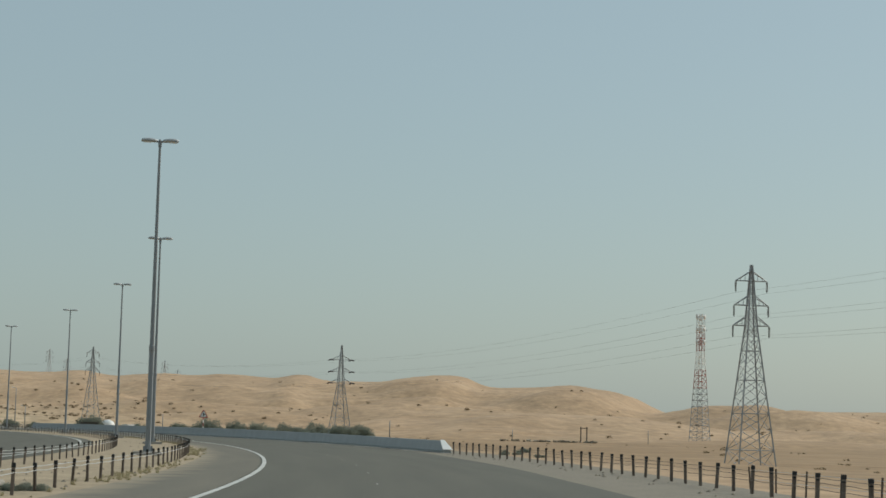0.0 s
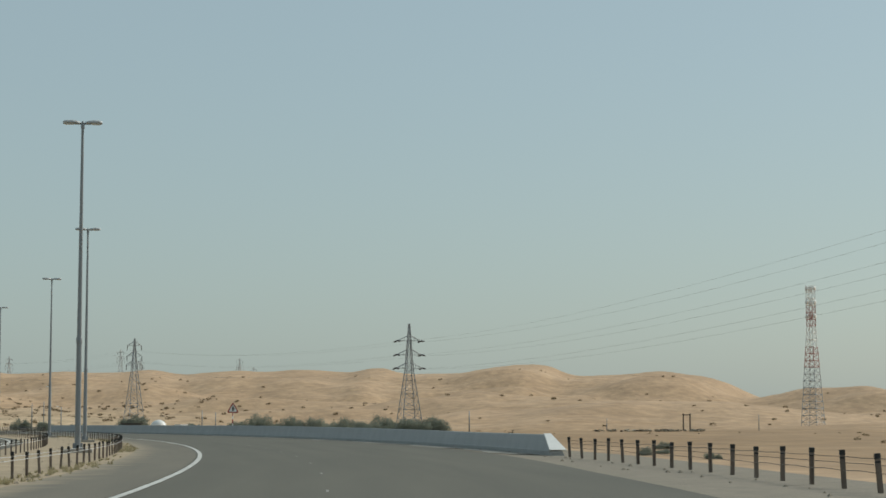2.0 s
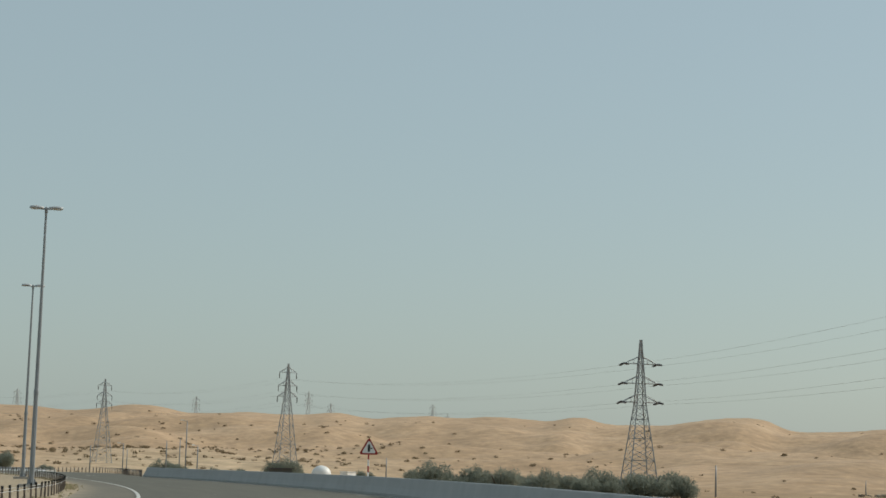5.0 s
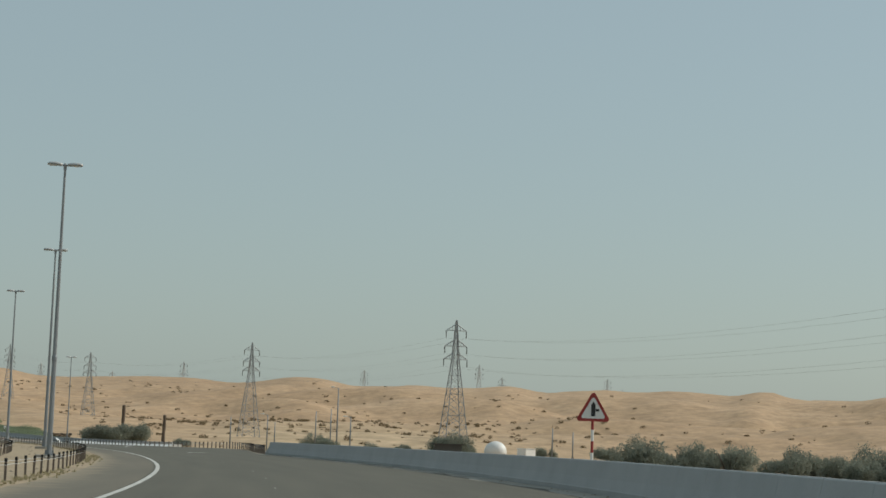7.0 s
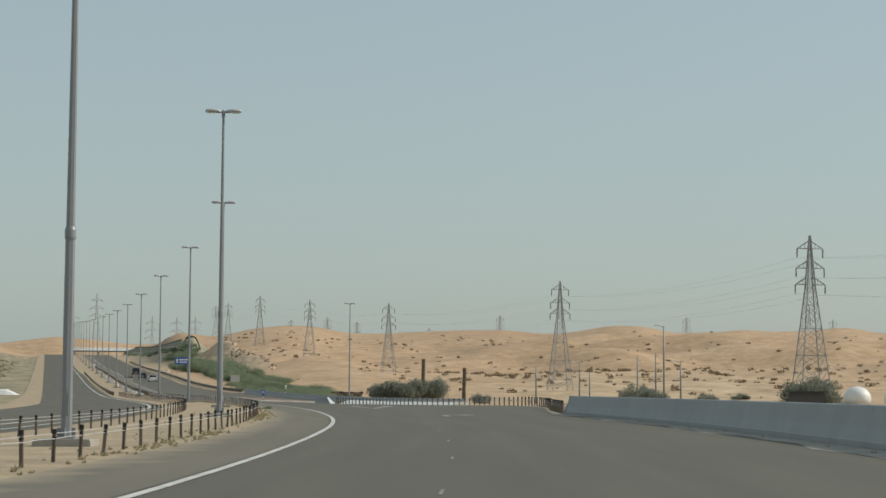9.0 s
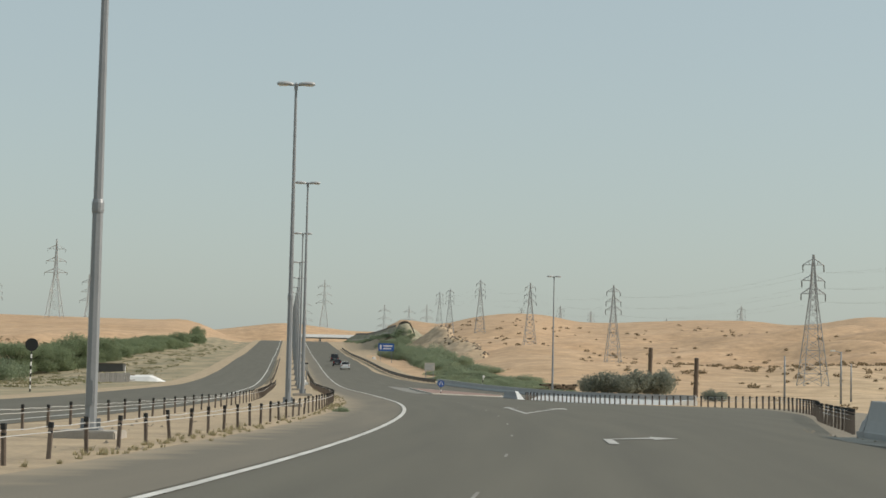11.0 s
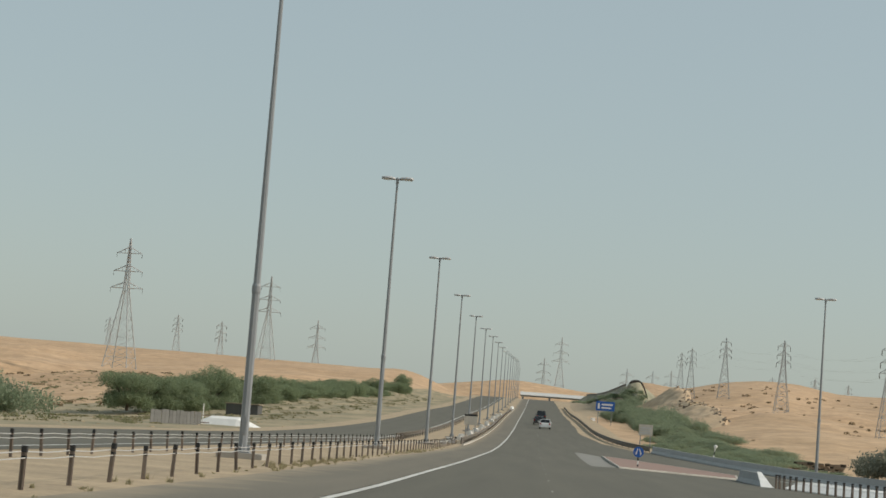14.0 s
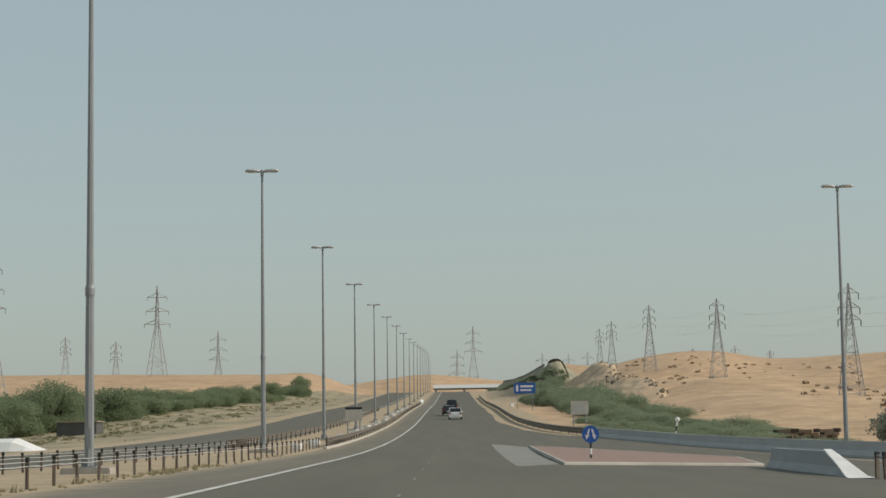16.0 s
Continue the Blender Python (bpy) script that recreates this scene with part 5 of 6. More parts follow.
def embankment():
    """The ramp up to the bridge, low on a sand slope that climbs from the road, with a rail on its shoulder and a pale drain at its foot."""
    bm, sand = bmesh.new(), bmesh.new()
    rows, slope, shoulder, foot_line = [], [], [], []
    for s, d, up, foot in ((862, 33, 5.4, 0.5), (760, 33, 3.8, 0.8), (700, 33, 3.5, 1.2), (640, 33.5, 3.9, 1.8), (590, 35, 5.2, 3.2), (545, 36, 6.7, 4.8), (510, 36.8, 8.0, 6.1), (494, 37, 8.4, 6.4), (486, 37, 6.0, 5.2), (470, 37.5, 2.6, 2.4), (440, 38, 0.4, 0.3), (410, 38, -0.3, -0.4)):
        half, spread = 3.0, max(up - foot, 0.1) * 0.8
        rows.append([bm.verts.new(at(s, d + o, z)) for o, z in ((-half - spread, foot - 0.4), (-half - 0.4, up - 0.25), (-half, up), (half, up), (half + 0.4, up - 0.25), (half + spread + 3, foot - 1.5))])
        edge = d - half - spread
        slope.append([sand.verts.new(at(s, 18.4 + (edge + 0.6 - 18.4) * k / 6, -0.3 + (foot + 0.25) * (k / 6) ** 1.25 + 0.12 * math.sin(s * 0.13 + 2.1 * k))) for k in range(7)])
        if 490 < s < 860:
            shoulder.append(at(s, d - half + 0.3, up))
            foot_line.append(at(s, edge, foot))
    for a, b in zip(slope, slope[1:]):
        for k in range(6):
            sand.faces.new((a[k], a[k + 1], b[k + 1], b[k]))
    single("sand_slope", sand, VERGE, "pale sand slope climbing from the highway to the bridge ramp", "sand slope", kind="structure", smooth=True)
    for a, b in zip(rows, rows[1:]):
        for k in range(5):
            bm.faces.new((a[k], a[k + 1], b[k + 1], b[k]))
    single("embankment", bm, SLOPE, "long battered earth embankment of the bridge ramp", "embankment", kind="structure")
    single("guard_rail", path_sweep(shoulder, [(-0.06, -0.1), (0.06, -0.1), (0.06, 0.75), (-0.06, 0.75)], True), RAIL, "dull steel guard rail along the shoulder of the bridge ramp", "guard rail", "guard rails")
    single("slope_drain", path_sweep(foot_line, [(-0.7, -0.5), (-0.7, 0.12), (-0.5, 0.12), (-0.3, 0.02), (0.3, 0.05), (0.5, 0.3), (0.7, 0.3), (0.7, -0.3)], True), KERB, "pale concrete drain along the foot of the bridge ramp", "drain")


embankment()


def arch(s, d, z0):
    """A rounded earth mound at the end of the bank, with a dark crust along its near edge."""
    p = at(s, d, z0)
    m = pose(p.x, p.y, p.z, 0, 0, bearing(s))
    curve = [(-3.6, -3.4), (-2.9, -1.6)] + [(2.3 * math.cos(radians(165 - 120 * k / 9)) - 0.2, 2.0 * math.sin(radians(165 - 120 * k / 9)) - 0.9) for k in range(10)] + [(2.2, -0.9), (2.9, -2.6), (3.5, -4.6)]
    bm = bmesh.new()
    rows = []
    for k, (x, z) in list(enumerate(curve))[4:]:
        a, b = curve[max(k - 1, 0)], curve[min(k + 1, len(curve) - 1)]
        t = Vector((b[0] - a[0], 0, b[1] - a[1])).normalized()
        nrm, w = Vector((-t.z, 0, t.x)), 0.42 + 0.4 * math.sin(math.pi * (k - 4) / (len(curve) - 5))
        rows.append([bm.verts.new(Vector((x, y, z)) + nrm * o * 0.6) for o, y in ((-w, -0.9), (w, -0.8), (w, 0.9), (-w, 0.9))])
    for a, b in zip(rows, rows[1:]):
        for k in range(4):
            bm.faces.new((a[k], a[(k + 1) % 4], b[(k + 1) % 4], b[k]))
    bm.faces.new(rows[0][::-1]), bm.faces.new(rows[-1])
    single("earth_crust", bm, BLACK_EARTH, "dark crusted rim along the edge of an earth mound", "crust", m=m)
    bm = bmesh.new()
    rough = lambda x, y, z: Vector((x, y, z)) + 0.45 * noise.noise_vector(Vector((x, y, z)) * 0.45)
    rows = [[bm.verts.new(rough(x * f * 1.02, y, (z + 5) * f - 5)) for x, z in curve] for y, f in ((-7, 0.1), (-4, 0.6), (-2.4, 0.86), (-0.9, 0.97), (2, 1.0), (10, 0.95), (16, 0.8), (20, 0.5))]
    for a, b in zip(rows, rows[1:]):
        for k in range(len(curve) - 1):
            bm.faces.new((a[k], a[k + 1], b[k + 1], b[k]))
    single("earth_mound", bm, SLOPE, "rounded sandy mound at the end of the embankment", "mound", kind="structure", smooth=True, m=m)


arch(484, 36.8, 8.9)
for s, d, w, h in ((470, 33.5, 8, 4.4), (466, 37.5, 8, 4.6), (476, 31.0, 7, 4.2), (460, 34, 8, 5.0)):
    p = at(s, d)
    shrub(p.x, p.y, w, h * 1.3, "dense green roadside bush on the sandy bank", "hedge bushes", hedge=True, z=p.z + 1.0)

ramp_rng = random.Random(27)
for k in range(26):
    s = ramp_rng.uniform(478, 660)
    top = float(np.interp(s, [478, 490, 510, 545, 590, 640, 700], [3.2, 6.2, 6.1, 4.8, 3.2, 1.8, 1.2]))
    u = ramp_rng.uniform(0.45, 1.0)
    p = at(s, 18.4 + 13.5 * u, top * u**1.25 - 0.3)
    shrub(p.x, p.y, ramp_rng.uniform(2.6, 5.2), ramp_rng.uniform(0.9, 1.9), "low green bush on the slope of the bridge ramp", "ramp bushes", z=p.z, hedge=True)
for s, d, z, w, h in ((477, 35.2, 4.4, 4.0, 2.4), (478, 37.6, 4.6, 3.4, 2.6), (479, 33.4, 5.0, 3.6, 2.2), (480, 36.4, 6.2, 3.0, 1.8),
                      (480.5, 35.4, 6.8, 2.8, 1.9), (480.5, 37.4, 6.4, 2.8, 2.0), (481.5, 36.0, 7.7, 2.2, 1.3), (480, 34.2, 5.8, 3.2, 2.2), (481, 38.4, 5.4, 3.0, 2.0), (482, 34.6, 7.0, 2.2, 1.3)):
    p = at(s, d, z)
    shrub(p.x, p.y, w, h, "low green bush on the slope of the bridge ramp", "ramp bushes", z=p.z, hedge=True)

# a white block left beside the outer rail
p = at(371.6, 21.6)
bm = bmesh.new()
box(bm, -0.45, 0.45, -0.3, 0.3, -0.3, 0.55, 0.06)
single("concrete_block", bm, WHITE_CONC, "white concrete block on the sand beside the guard rail", "concrete block", m=pose(p.x, p.y, p.z, 0, 0, 20))

# a tumbled low wall of dark stone beyond the exit road
wall_rng = random.Random(52)
old_wall = thing("ruined_wall", pose(20.4, 167.0, gz(20.4, 167) - 0.1, 0, 0, -8), "low tumbled wall of dark brown stone beyond the exit road", "wall")
for k in range(40):
    bm = bmesh.new()
    r = wall_rng.uniform(0.22, 0.42)
    box(bm, -r, r, -0.28, 0.28, -0.02, wall_rng.uniform(0.22, 0.34), 0.03)
    row = k % 4
    part("stone", bm, CRUST if k % 3 else BLACK_EARTH, old_wall, m=pose(-2.9 + 0.6 * (k // 4) + wall_rng.uniform(-0.15, 0.15), wall_rng.uniform(-0.1, 0.1), 0.27 * row, 0, wall_rng.uniform(-4, 4), wall_rng.uniform(-12, 12)))

# ---- things out on the sand ----
def street_pole(x, y, h, arm=True, yaw=0):
    root = thing("street_pole", pose(x, y, gz(x, y) - 0.1, 0, 0, yaw), "slim grey pole with a small lantern on a short arm" if arm else "slim bare grey utility pole on sand", "pole", "slim poles")
    bm = bmesh.new()
    lathe(bm, [(0.13, -0.3), (0.11, 0.6 * h), (0.07, h)], 9)
    part("pole", bm, POLE, root, smooth=True)
    if arm:
        bm = bmesh.new()
        tube(bm, (0, 0, h - 0.12), (-0.75, 0, h + 0.08), 0.045, 0.035, 6)
        part("arm", bm, POLE, root)
        bm = bmesh.new()
        box(bm, -1.25, -0.65, -0.15, 0.15, h + 0.0, h + 0.17, 0.05)
        part("lantern", bm, LENS, root, "pale lantern head")


for x, y, h, arm in ((38.6, 78.7, 5.4, False), (43.5, 72.5, 5.8, True), (47.5, 56.1, 6.5, False), (48.5, 50.7, 6.9, False), (46.8, 40.7, 10.0, True), (47.4, 35.4, 5.6, True), (192.4, 39.3, 3.6, False), (225.3, 19.0, 4.2, False), (80.5, -79.4, 4.0, False), (73.6, 20.5, 5.0, False), (81.2, 31.0, 4.6, False), (53, 107, 5.2, False)):
    street_pole(x, y, h, arm, 10)


def dead_trunk(x, y, h, r):
    rng = random.Random(int(x * 7))
    bm = bmesh.new()
    prof = [(r * 1.25, -0.3), (r, 0.5)] + [(r * rng.uniform(0.85, 1.08), 0.5 + (h - 0.7) * k / 9) for k in range(1, 10)] + [(r * 1.15, h - 0.15), (r * 0.6, h)]
    lathe(bm, prof, 10)
    single("dead_palm_trunk", bm, WOOD, "dark bare trunk of a dead palm standing in sand", "trunk", "dead trunks", m=pose(x, y, gz(x, y), 1.5, 1, 0))


dead_trunk(42.1, 220, 6.4, 0.42)
dead_trunk(39.8, 150, 6.0, 0.36)


def timber_frame(x, y, h, gap, yaw):
    root = thing("timber_frame", pose(x, y, gz(x, y), 0, 0, yaw), "weathered twin-post timber frame with a crossbar", "frame", "timber frames")
    for sx in (-1, 1):
        bm = bmesh.new()
        tube(bm, (sx * gap / 2, 0, -0.4), (sx * gap / 2, 0, h), 0.2, 0.16, 8)
        part("post", bm, WOOD, root)
    bm = bmesh.new()
    box(bm, -gap / 2 - 0.25, gap / 2 + 0.25, -0.1, 0.1, h * 0.9, h * 0.9 + 0.22, 0.02)
    part("crossbar", bm, WOOD, root)


timber_frame(210.0, 29.0, 4.6, 1.7, -35)

# a low tumbled wall of grey stones and boards on the plain, each piece its own
ruin = thing("rubble_heap", pose(168.8, -5.5, gz(168.8, -5.5), 0, 0, -38), "low heap of dark rubble and boards on the plain", "rubble")
rub_rng = random.Random(15)
for k in range(60):
    bm = bmesh.new()
    box(bm, -rub_rng.uniform(0.3, 0.9), rub_rng.uniform(0.3, 0.9), -0.3, 0.3, 0, rub_rng.uniform(0.15, 0.4), 0.04)
    part("stone", bm, EARTH if k % 5 else WOOD, ruin, m=pose(rub_rng.uniform(-9, 15), rub_rng.uniform(-1.5, 1.5), rub_rng.uniform(-0.05, 0.2), rub_rng.uniform(-12, 12), rub_rng.uniform(-12, 12), rub_rng.uniform(0, 180)))

# dome tank and white box beyond the barrier
bm = bmesh.new()
lathe(bm, [(2.0, -0.3), (2.0, 0.6)] + [(2.0 * math.cos(radians(a)), 0.6 + 1.75 * math.sin(radians(a))) for a in range(10, 90, 10)] + [(0.15, 2.36)], 24)
single("dome_tank", bm, WHITE, "white domed water tank on the sand", "tank", smooth=True, m=pose(87.0, 80.4, gz(87, 80.4) + 0.3))
bm = bmesh.new()
box(bm, -1.4, 1.4, -1.0, 1.0, 0, 1.3, 0.05)
box(bm, -1.5, 1.5, -1.1, 1.1, 1.3, 1.4, 0.03)
single("white_cabin", bm, WHITE, "small white flat-roofed cabin on the sand", "cabin", m=pose(92.6, 79.6, gz(92.6, 79.6) + 0.2, 0, 0, 28))
TARP = material("dark_cloth", (0.10, 0.10, 0.095), 0.9, scale=1.0, fine=12.0)
bm = bmesh.new()
box(bm, -1.9, 1.9, -1.4, 1.4, 0, 1.9, 0.08)
box(bm, -2.2, 2.2, -1.7, 1.7, 1.9, 2.05, 0.03)
single("dark_hut", bm, TARP, "dark low hut under the shrubs by a pylon", "hut", m=pose(56.6, 17.5, gz(56.6, 17.5), 0, 0, -15))


# ---- beyond the opposite carriageway ----
def tent(m):
    root = thing("white_tent", m, "low white stretched tent beside the opposite carriageway", "tent")
    bm = bmesh.new()
    rows = []
    for x, h in ((-3.3, 0.05), (-2.4, 0.55), (-1.5, 0.95), (1.3, 0.98), (2.3, 0.55), (3.2, 0.05)):
        rows.append([bm.verts.new((x, y, h * k)) for y, k in ((-1.6, 0.02), (-1.1, 0.75), (-0.2, 1.0), (0.2, 1.0), (1.1, 0.75), (1.6, 0.02))])
    for a, b in zip(rows, rows[1:]):
        for k in range(5):
            bm.faces.new((a[k], a[k + 1], b[k + 1], b[k]))
    part("canvas", bm, WHITE, root)
    bm = bmesh.new()
    tube(bm, (-1.9, -1.7, -0.2), (-1.9, -1.7, 2.0), 0.05, n=7)
    part("pole", bm, WHITE, root)


p = at(129, -20.6)
tent(pose(p.x, p.y, p.z - 0.25, 0, 0, -6))

fence_root = thing("board_fence", along(117.4, -22.8, -0.3) @ pose(0, 0, 0, 0, 0, 56), "low grey board fence beside the tent", "fence")
bm = bmesh.new()
box(bm, -0.21, 0.21, -0.02, 0.02, 0, 1.35, 0.004)
GREY_BOARD = material("weathered_grey_board", (0.17, 0.168, 0.155), 0.9, dark=(0.1, 0.099, 0.09), scale=1.5, fine=14.0, bump=0.2, per_object=0.3)
board_mesh = finish("board", bm, GREY_BOARD)
fb_rng = random.Random(4)
for k in range(14):
    part("board", board_mesh, GREY_BOARD, fence_root, m=pose(0, 0, fb_rng.uniform(-0.06, 0.04)) @ pose((k - 8) * 0.45, 0, 0, 0, fb_rng.gauss(0, 0.8), 0))
for z in (0.4, 1.05):
    bm = bmesh.new()
    box(bm, -3.8, 3.6, 0.03, 0.09, z, z + 0.09)
    part("rail", bm, WOOD, fence_root)


def shed(m):
    root = thing("shed", m, "low dark shed with a flat roof in the scrub", "shed")
    bm = bmesh.new()
    box(bm, -2.3, 2.3, -1.5, 1.5, -0.2, 1.55, 0.03)
    part("wall", bm, TARP, root)
    bm = bmesh.new()
    box(bm, -2.5, 2.5, -1.7, 1.7, 1.55, 1.68, 0.02)
    part("roof", bm, EARTH, root, "weathered flat roof")


p = at(216, -33)
shed(pose(p.x, p.y, gz(p.x, p.y), 0, 0, 0))

# pale rocks and rubble among the scrub
rock_rng = random.Random(19)
verts, faces = [], []
for _ in range(420):
    s, d = rock_rng.uniform(60, 420), -rock_rng.uniform(17, 46)
    p = at(s, d)
    g, r = gz(p.x, p.y), rock_rng.uniform(0.08, 0.28)
    k = len(verts)
    for a in range(6):
        q = a * 1.047 + rock_rng.uniform(-0.3, 0.3)
        verts.append((p.x + 1.5 * r * math.cos(q), p.y + 1.5 * r * math.sin(q), g - 0.05))
    for a in range(5):
        q = a * 1.257 + rock_rng.uniform(-0.3, 0.3)
        verts.append((p.x + 0.8 * r * math.cos(q), p.y + 0.8 * r * math.sin(q), g + r * rock_rng.uniform(0.3, 0.7)))
    faces.append(tuple(k + 6 + a for a in range(5)))
    for a in range(5):
        faces.append((k + a, k + a + 1, k + 6 + (a + 1) % 5, k + 6 + a))
    faces.append((k + 5, k, k + 6))
me = bpy.data.meshes.new("rocks")
me.from_pydata(verts, [], faces)
me.materials.append(VERGE)
tagged(new("rocks", me), "pale rocks and rubble scattered among the scrub", "rocks", kind="stuff")

# low litter and stones on the median and the verge
verts, faces = [], []
for _ in range(520):
    s = rock_rng.uniform(-400, -52)
    d = rock_rng.choice((rock_rng.uniform(-1.8, 2.4), rock_rng.uniform(17.5, 19.0) if s < -280 else rock_rng.uniform(18.4, 19.0)))
    p, r = at(s, d), rock_rng.uniform(0.02, 0.07)
    k = len(verts)
    verts += [(p.x - r, p.y - r, p.z - 0.02), (p.x + r, p.y - 0.8 * r, p.z - 0.02), (p.x + 0.9 * r, p.y + r, p.z - 0.02), (p.x - r, p.y + 0.8 * r, p.z - 0.02), (p.x, p.y, p.z + r * 0.8)]
    faces += [(k, k + 1, k + 4), (k + 1, k + 2, k + 4), (k + 2, k + 3, k + 4), (k + 3, k, k + 4)]
me = bpy.data.meshes.new("stones")
me.from_pydata(verts, [], faces)
me.materials.append(GRAVEL)
tagged(new("stones", me), "small stones strewn over the median and verge", "stones", kind="stuff")

# thin wire fence on the plain beyond the outer verge
wf = thing("wire_fence", Matrix.Identity(4), "thin wire fence on low stakes beyond the verge", "fence")
bm = bmesh.new()
tube(bm, (0, 0, -0.2), (0, 0, 0.8), 0.03, n=6)
stake = finish("stake", bm, WOOD)
tops = []
for k in range(24):
    p = at(-408 + k * 3.0, 22.8 + 1.5 * math.sin(k * 0.2))
    g = gz(p.x, p.y)
    part("stake", stake, WOOD, wf, m=pose(p.x, p.y, g, rock_rng.gauss(0, 2), rock_rng.gauss(0, 2), 0))
    tops.append(Vector((p.x, p.y, g)))
for z in (0.4, 0.7):
    part("wire", path_sweep(tops, [(0.008, z), (-0.008, z), (0, z + 0.012)], True), CABLE, wf)


# scrubland beyond the opposite carriageway: olive and straw-coloured patches on sand
SCRUBLAND = material("scrubland", (0.38, 0.305, 0.19), 0.95, dark=(0.155, 0.145, 0.085), scale=0.16, fine=1.3, bump=0.8, spread=0.3, fine_mix=0.35, coords="UV", stretch=(1.0, 0.3, 1))
bm = bmesh.new()
uv = bm.loops.layers.uv.new("plan")
cols, lines = [-16.5, -17.8, -19.2, -21, -23, -25.5, -28, -31, -35, -40, -46, -52, -60, -70], stations(-430, 640, 5.0)
pts = [[at(s, -16.5 + (d + 16.5) * float(np.interp(s, [260, 420, 640], [1, 0.5, 0.3]))) for d in cols] for s in lines]
flat = np.array([(p.x, p.y) for row in pts for p in row])
high = ground_height(flat[:, 0], flat[:, 1]).reshape(len(lines), len(cols))
vs = [[bm.verts.new((p.x, p.y, high[i][j] + 0.1)) for j, p in enumerate(row)] for i, row in enumerate(pts)]
for i in range(len(lines) - 1):
    for j in range(len(cols) - 1):
        fc = bm.faces.new((vs[i][j], vs[i][j + 1], vs[i + 1][j + 1], vs[i + 1][j]))
        for loop, (a, b) in zip(fc.loops, ((i, j), (i, j + 1), (i + 1, j + 1), (i + 1, j))):
            loop[uv].uv = (cols[b], lines[a])
        fc.smooth = True
single("scrubland", bm, SCRUBLAND, "olive and straw-coloured scrubland beyond the opposite carriageway", "scrubland", kind="structure")


# heaped earth banks beside the straight, cut steep at their ends
def earth_bank(s0, s1, d, half, top0, top1, seed, crusted=False, rubble=0):
    """A ragged bank whose crest climbs from top0 to top1 over the road; a crusted one breaks off steeply on its far side."""
    root = thing("earth_bank", Matrix.Identity(4), "ragged steep bank of sandy earth beside the highway", "earth bank", "earth banks")
    bm = bmesh.new()
    n = max(16, round((s1 - s0) / 0.8))
    sec = [-2.1 + 3.6 * k / 30 for k in range(31)]
    knots = ([-2.1, -1.5, -0.6, 0.3, 0.62, 0.74, 0.86, 1.05, 1.5], [-0.15, 0.2, 0.6, 0.94, 1.0, 0.92, 0.3, 0.05, -0.15]) if crusted else ([-2.1, -1.35, -0.9, -0.2, 0.55, 0.85, 1.05, 1.25, 1.5], [-0.15, 0.38, 0.84, 1.0, 0.95, 0.86, 0.45, 0.14, -0.15])
    shape = [float(np.interp(o, *knots)) for o in sec]
    rows, rim, tops = [], [], []
    for i in range(n + 1):
        u = i / n
        s = s0 + (s1 - s0) * u
        ends = float(smooth01(u / (0.34 if crusted else 0.16)) * smooth01((1 - u) / 0.06))
        wander = 1.6 * noise.fractal(Vector((s * 0.06, seed * 3.1, 0)), 0.9, 2.0, 3) if crusted else 0.0
        row = []
        for o, h in zip(sec, shape):
            gully = noise.fractal(Vector((s * 0.42, seed, 0.3)), 0.8, 2.0, 4) * (1.0 if abs(o) > 0.6 else 0.35)
            rough = 0.5 * noise.fractal(Vector((s * 0.05, o * half * 0.07 + seed, seed)), 0.9, 2.1, 4) + 0.6 * gully
            lump = noise.fractal(Vector((s * 0.3, o * half * 0.5, seed)), 0.8, 2.1, 5)
            p = at(s, d + wander + o * half * (1 + 0.3 * rough))
            g = min(gz(p.x, p.y), p.z) - 0.3
            crest = p.z + (top0 + (top1 - top0) * u) * (1 + 0.1 * rough)
            row.append(bm.verts.new((p.x, p.y, g + (max(crest - g, 0.3) * h + 0.3 * rough + 0.45 * lump) * ends)))
        rows.append(row)
        rim.append([row[k].co.copy() for k in range(22, 28)])
        if rubble and 0.3 < u < 0.95:
            tops += [row[k].co.copy() for k in range(14, 23)]
    for a, b in zip(rows, rows[1:]):
        for k in range(len(sec) - 1):
            bm.faces.new((a[k], a[k + 1], b[k + 1], b[k]))
    part("slope", bm, BANK, root, smooth=True)
    if crusted:
        chips = random.Random(seed + 40)
        for v in (v for line in rim for v in line):
            if chips.random() < 0.3:
                bm = bmesh.new()
                r = chips.uniform(0.2, 0.62)
                ring = [bm.verts.new((r * math.cos(q) * chips.uniform(0.8, 1.3), r * math.sin(q) * chips.uniform(0.8, 1.3), chips.uniform(-0.25, 0.1))) for q in (0, 1.25, 2.5, 3.8, 5.0)]
                top = bm.verts.new((0, 0, r * chips.uniform(0.5, 1.0)))
                for k in range(5):
                    bm.faces.new((ring[k], ring[(k + 1) % 5], top))
                bm.faces.new(ring[::-1])
                part("rock", bm, CRUST, root, m=pose(v.x, v.y, v.z))
    rng = random.Random(seed)
    for k in range(rubble):
        c = rng.choice(tops)
        bm = bmesh.new()
        r = rng.uniform(0.25, 0.6)
        box(bm, -r, r, -0.7 * r, 0.7 * r, -0.2, r * rng.uniform(0.5, 0.9), 0.08 * r)
        part("stone", bm, VERGE if k % 3 else CRUST, root, m=pose(c.x, c.y, c.z, rng.uniform(-15, 15), rng.uniform(-15, 15), rng.uniform(0, 180)))


earth_bank(440, 484, 39.6, 3.6, 3.0, 4.6, 2)
earth_bank(386, 470, 43.4, 5.2, 4.6, 9.9, 5, True)
earth_bank(330, 420, 44.0, 5.0, 3.6, 6.2, 9, True, 34)
earth_bank(306, 352, 42.2, 5.2, 2.8, 5.4, 7, True)


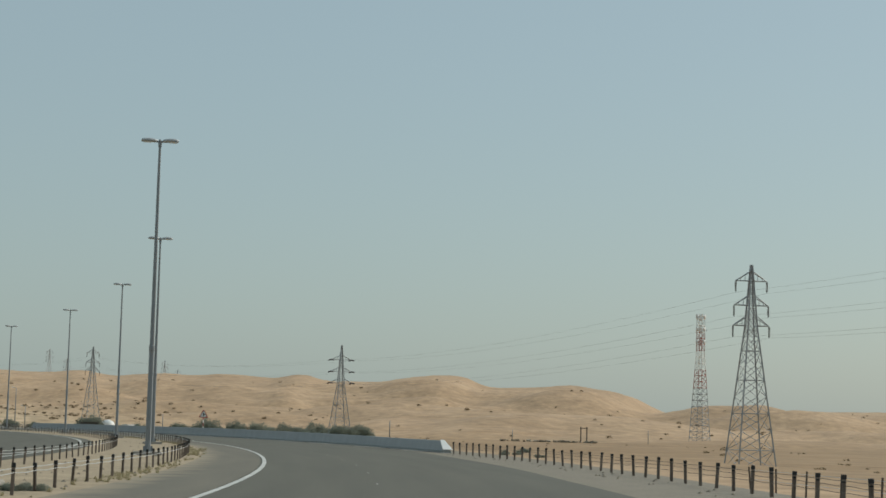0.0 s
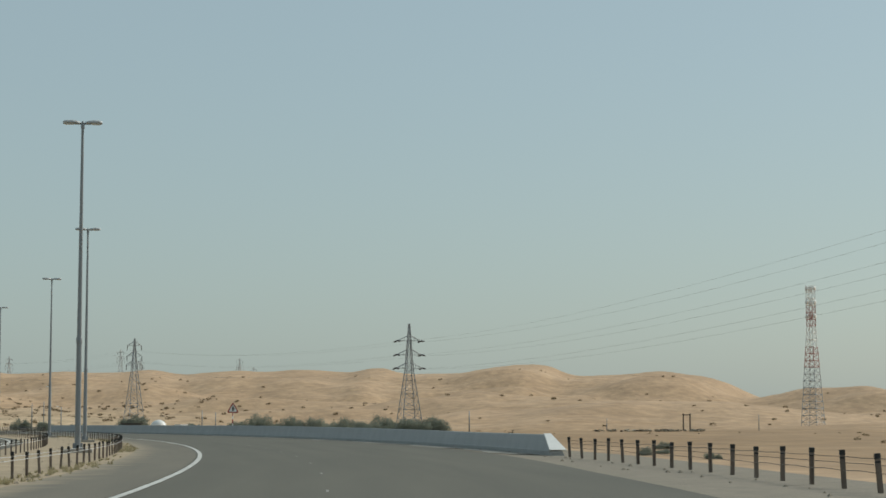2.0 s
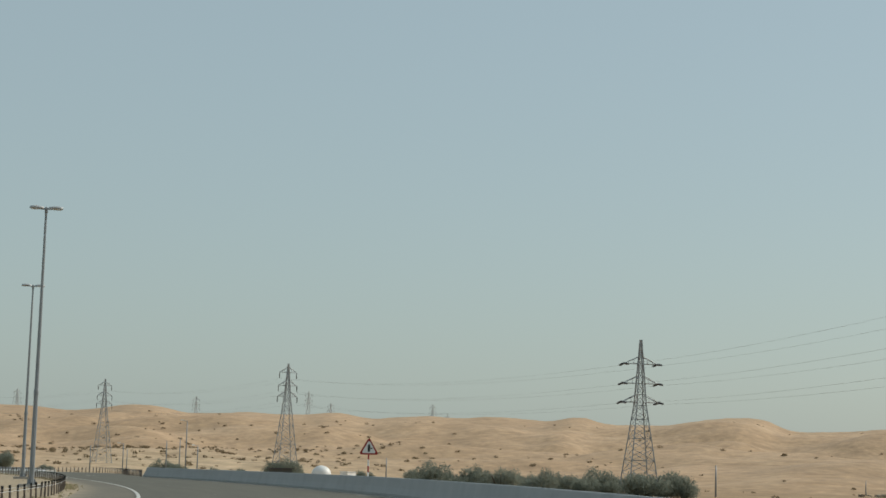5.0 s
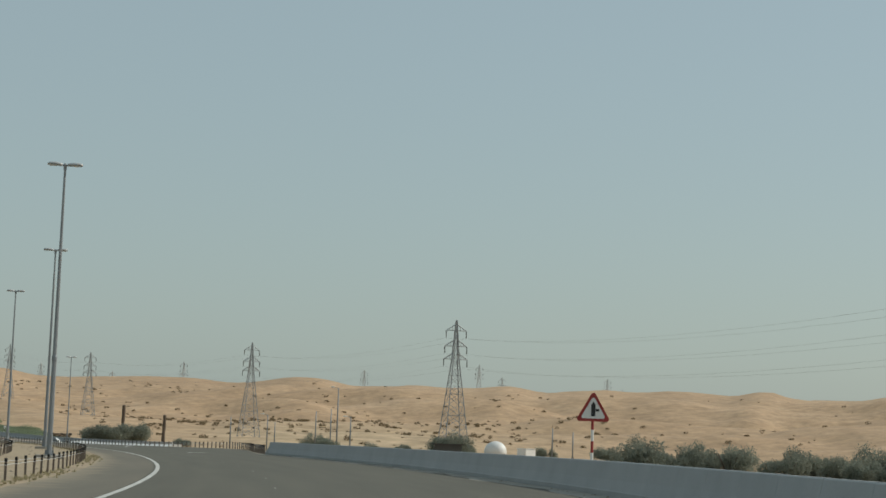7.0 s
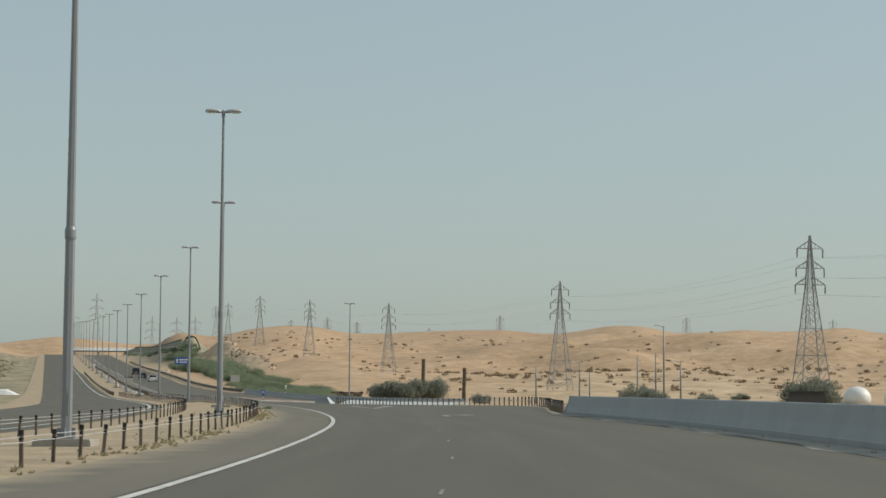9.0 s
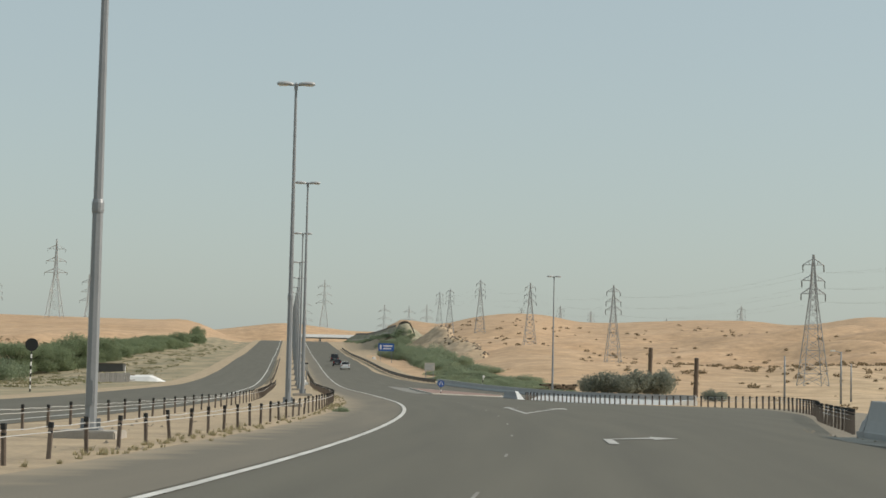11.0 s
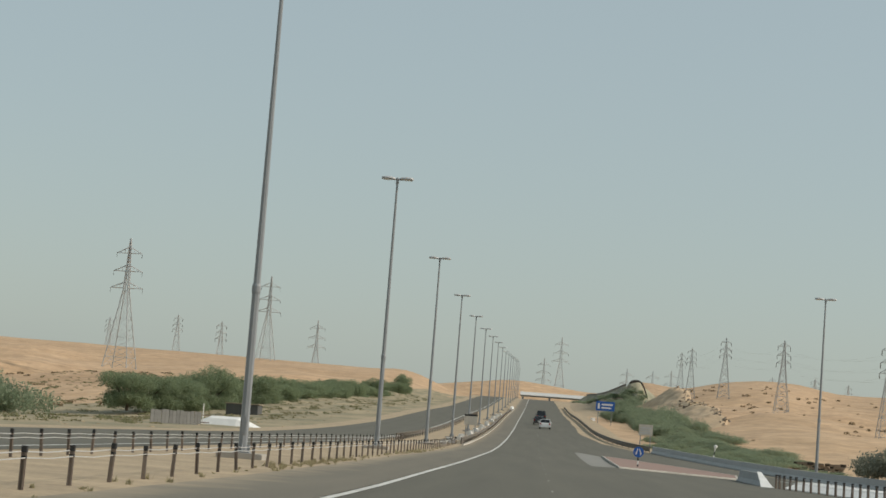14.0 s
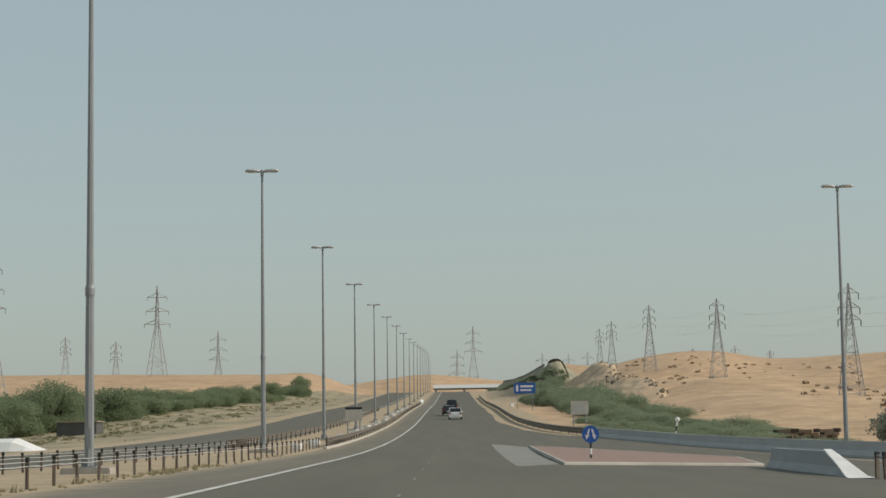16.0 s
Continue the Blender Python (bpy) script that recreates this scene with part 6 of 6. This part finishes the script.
# ---- cars ahead ----
GLASS = material("dark_car_glass", (0.02, 0.022, 0.025), 0.08, 0.0, scale=2.0, fine=10.0, bump=0.0)
TYRE = material("tyre_rubber", (0.02, 0.02, 0.02), 0.85, scale=4.0, fine=30.0)
RIM = material("alloy_rim", (0.45, 0.45, 0.46), 0.35, 0.8, scale=4.0, fine=30.0, bump=0.0)
TAIL = material("tail_lamp_red", (0.35, 0.015, 0.012), 0.25, scale=4.0, fine=30.0, bump=0.0)
CAR_WHITE = material("white_car_paint", (0.80, 0.80, 0.79), 0.25, scale=1.0, fine=20.0, bump=0.0)
CAR_DARK = material("dark_car_paint", (0.035, 0.037, 0.04), 0.3, 0.2, scale=1.0, fine=20.0, bump=0.0)


def car(m, paint, label, length=4.2, width=1.78, height=1.52, boxy=False):
    """Nose towards +y."""
    root = thing("car", m, label, "car", "cars on the highway")
    L, W, H = length / 2, width / 2, height
    rear = 0.02 if boxy else 0.14
    prof = [(-L, 0.32), (-L + 0.02, 0.75), (-L + 0.1, 0.98), (-L + rear + 0.15, 1.0), (L * 0.42, 1.0), (L * 0.9, 0.85), (L, 0.62), (L - 0.02, 0.3)]
    bm = bmesh.new()
    rows = []
    for x, k in ((-W, 0.0), (-W * 0.97, 0.06), (0, 0.1), (W * 0.97, 0.06), (W, 0.0)):
        rows.append([bm.verts.new((x, y * (0.97 if abs(x) == W else 1), z + (k if 0.5 < z else 0) * 0.3)) for y, z in prof])
    for a, b in zip(rows, rows[1:]):
        for k in range(len(prof)):
            bm.faces.new((a[k], a[(k + 1) % len(prof)], b[(k + 1) % len(prof)], b[k]))
    bm.faces.new(rows[0]), bm.faces.new(rows[-1])
    part("body", bm, paint, root)
    bm = bmesh.new()
    cabin = [(-L + 0.12, 0.99), (-L + rear + 0.28, H - 0.07), (-L + rear + 0.5, H), (L * 0.02, H), (L * 0.12, H - 0.03), (L * 0.5, 1.0)]
    rows = []
    for x, s, f in ((-W * 0.95, 1, 0), (-W * 0.76, 1, 1), (W * 0.76, 1, 1), (W * 0.95, 1, 0)):
        rows.append([bm.verts.new((x, y, z if f else min(z, 0.995 + 0.0 * z))) for y, z in cabin])
    for a, b in zip(rows, rows[1:]):
        for k in range(len(cabin) - 1):
            bm.faces.new((a[k], a[k + 1], b[k + 1], b[k]))
    part("cabin", bm, GLASS, root, "dark glazed cabin")
    bm = bmesh.new()
    box(bm, -W * 0.77, W * 0.77, -L + rear + 0.42, L * 0.08, H - 0.035, H + 0.02, 0.015)
    part("roof", bm, paint, root)
    for sx in (-1, 1):
        bm = bmesh.new()
        box(bm, sx * W * 0.86 - 0.035, sx * W * 0.86 + 0.035, -L + 0.1, -L + rear + 0.42, 0.97, 1.02)
        tube(bm, (sx * W * 0.93, -L + 0.16, 0.98), (sx * W * 0.77, -L + rear + 0.4, H - 0.02), 0.06, n=6)
        tube(bm, (sx * W * 0.93, L * 0.48, 0.99), (sx * W * 0.77, L * 0.08, H - 0.02), 0.045, n=6)
        part("pillar", bm, paint, root)
        bm = bmesh.new()
        box(bm, sx * W * 0.8 - 0.12, sx * W * 0.8 + 0.12, -L - 0.02, -L + 0.1, 0.7, 0.95, 0.02)
        part("tail_lamp", bm, TAIL, root, "red tail lamp")
        bm = bmesh.new()
        box(bm, sx * W * 0.72 - 0.17, sx * W * 0.72 + 0.17, L - 0.12, L - 0.01, 0.6, 0.74, 0.02)
        part("headlamp", bm, LENS, root)
        bm = bmesh.new()
        box(bm, sx * (W + 0.1) - 0.09, sx * (W + 0.1) + 0.09, L * 0.38, L * 0.45, 0.95, 1.08, 0.02)
        part("mirror", bm, paint, root)
        for y in (-L * 0.62, L * 0.62):
            bm = bmesh.new()
            tube(bm, (sx * (W - 0.2), y, 0.32), (sx * (W + 0.01), y, 0.32), 0.32, n=18)
            wheel = part("wheel", bm, TYRE, root)
            bm = bmesh.new()
            tube(bm, (sx * (W + 0.005), y, 0.32), (sx * (W + 0.018), y, 0.32), 0.2, n=14)
            part("rim", bm, RIM, wheel)
    bm = bmesh.new()
    box(bm, -W * 0.96, W * 0.96, -L - 0.06, -L + 0.05, 0.3, 0.55, 0.03)
    part("bumper", bm, CAP if boxy else paint, root)
    bm = bmesh.new()
    box(bm, -0.26, 0.26, -L - 0.07, -L - 0.061, 0.6, 0.71)
    part("plate", bm, WHITE, root, "blank number plate")


car(along(250, 10.2, 0.0) @ pose(0, 0, 0.02, 1.6), CAR_WHITE, "white hatchback driving away on the highway")
car(along(318, 9.7, 0.0) @ pose(0, 0, 0.02, 1.6), CAR_DARK, "dark off-road car driving away on the highway", 4.6, 1.9, 1.85, True)
car(along(275, 9.2, 0.0) @ pose(0, 0, 0.02, 1.6), CAR_DARK, "dark saloon car driving away on the highway", 4.6, 1.8, 1.45)
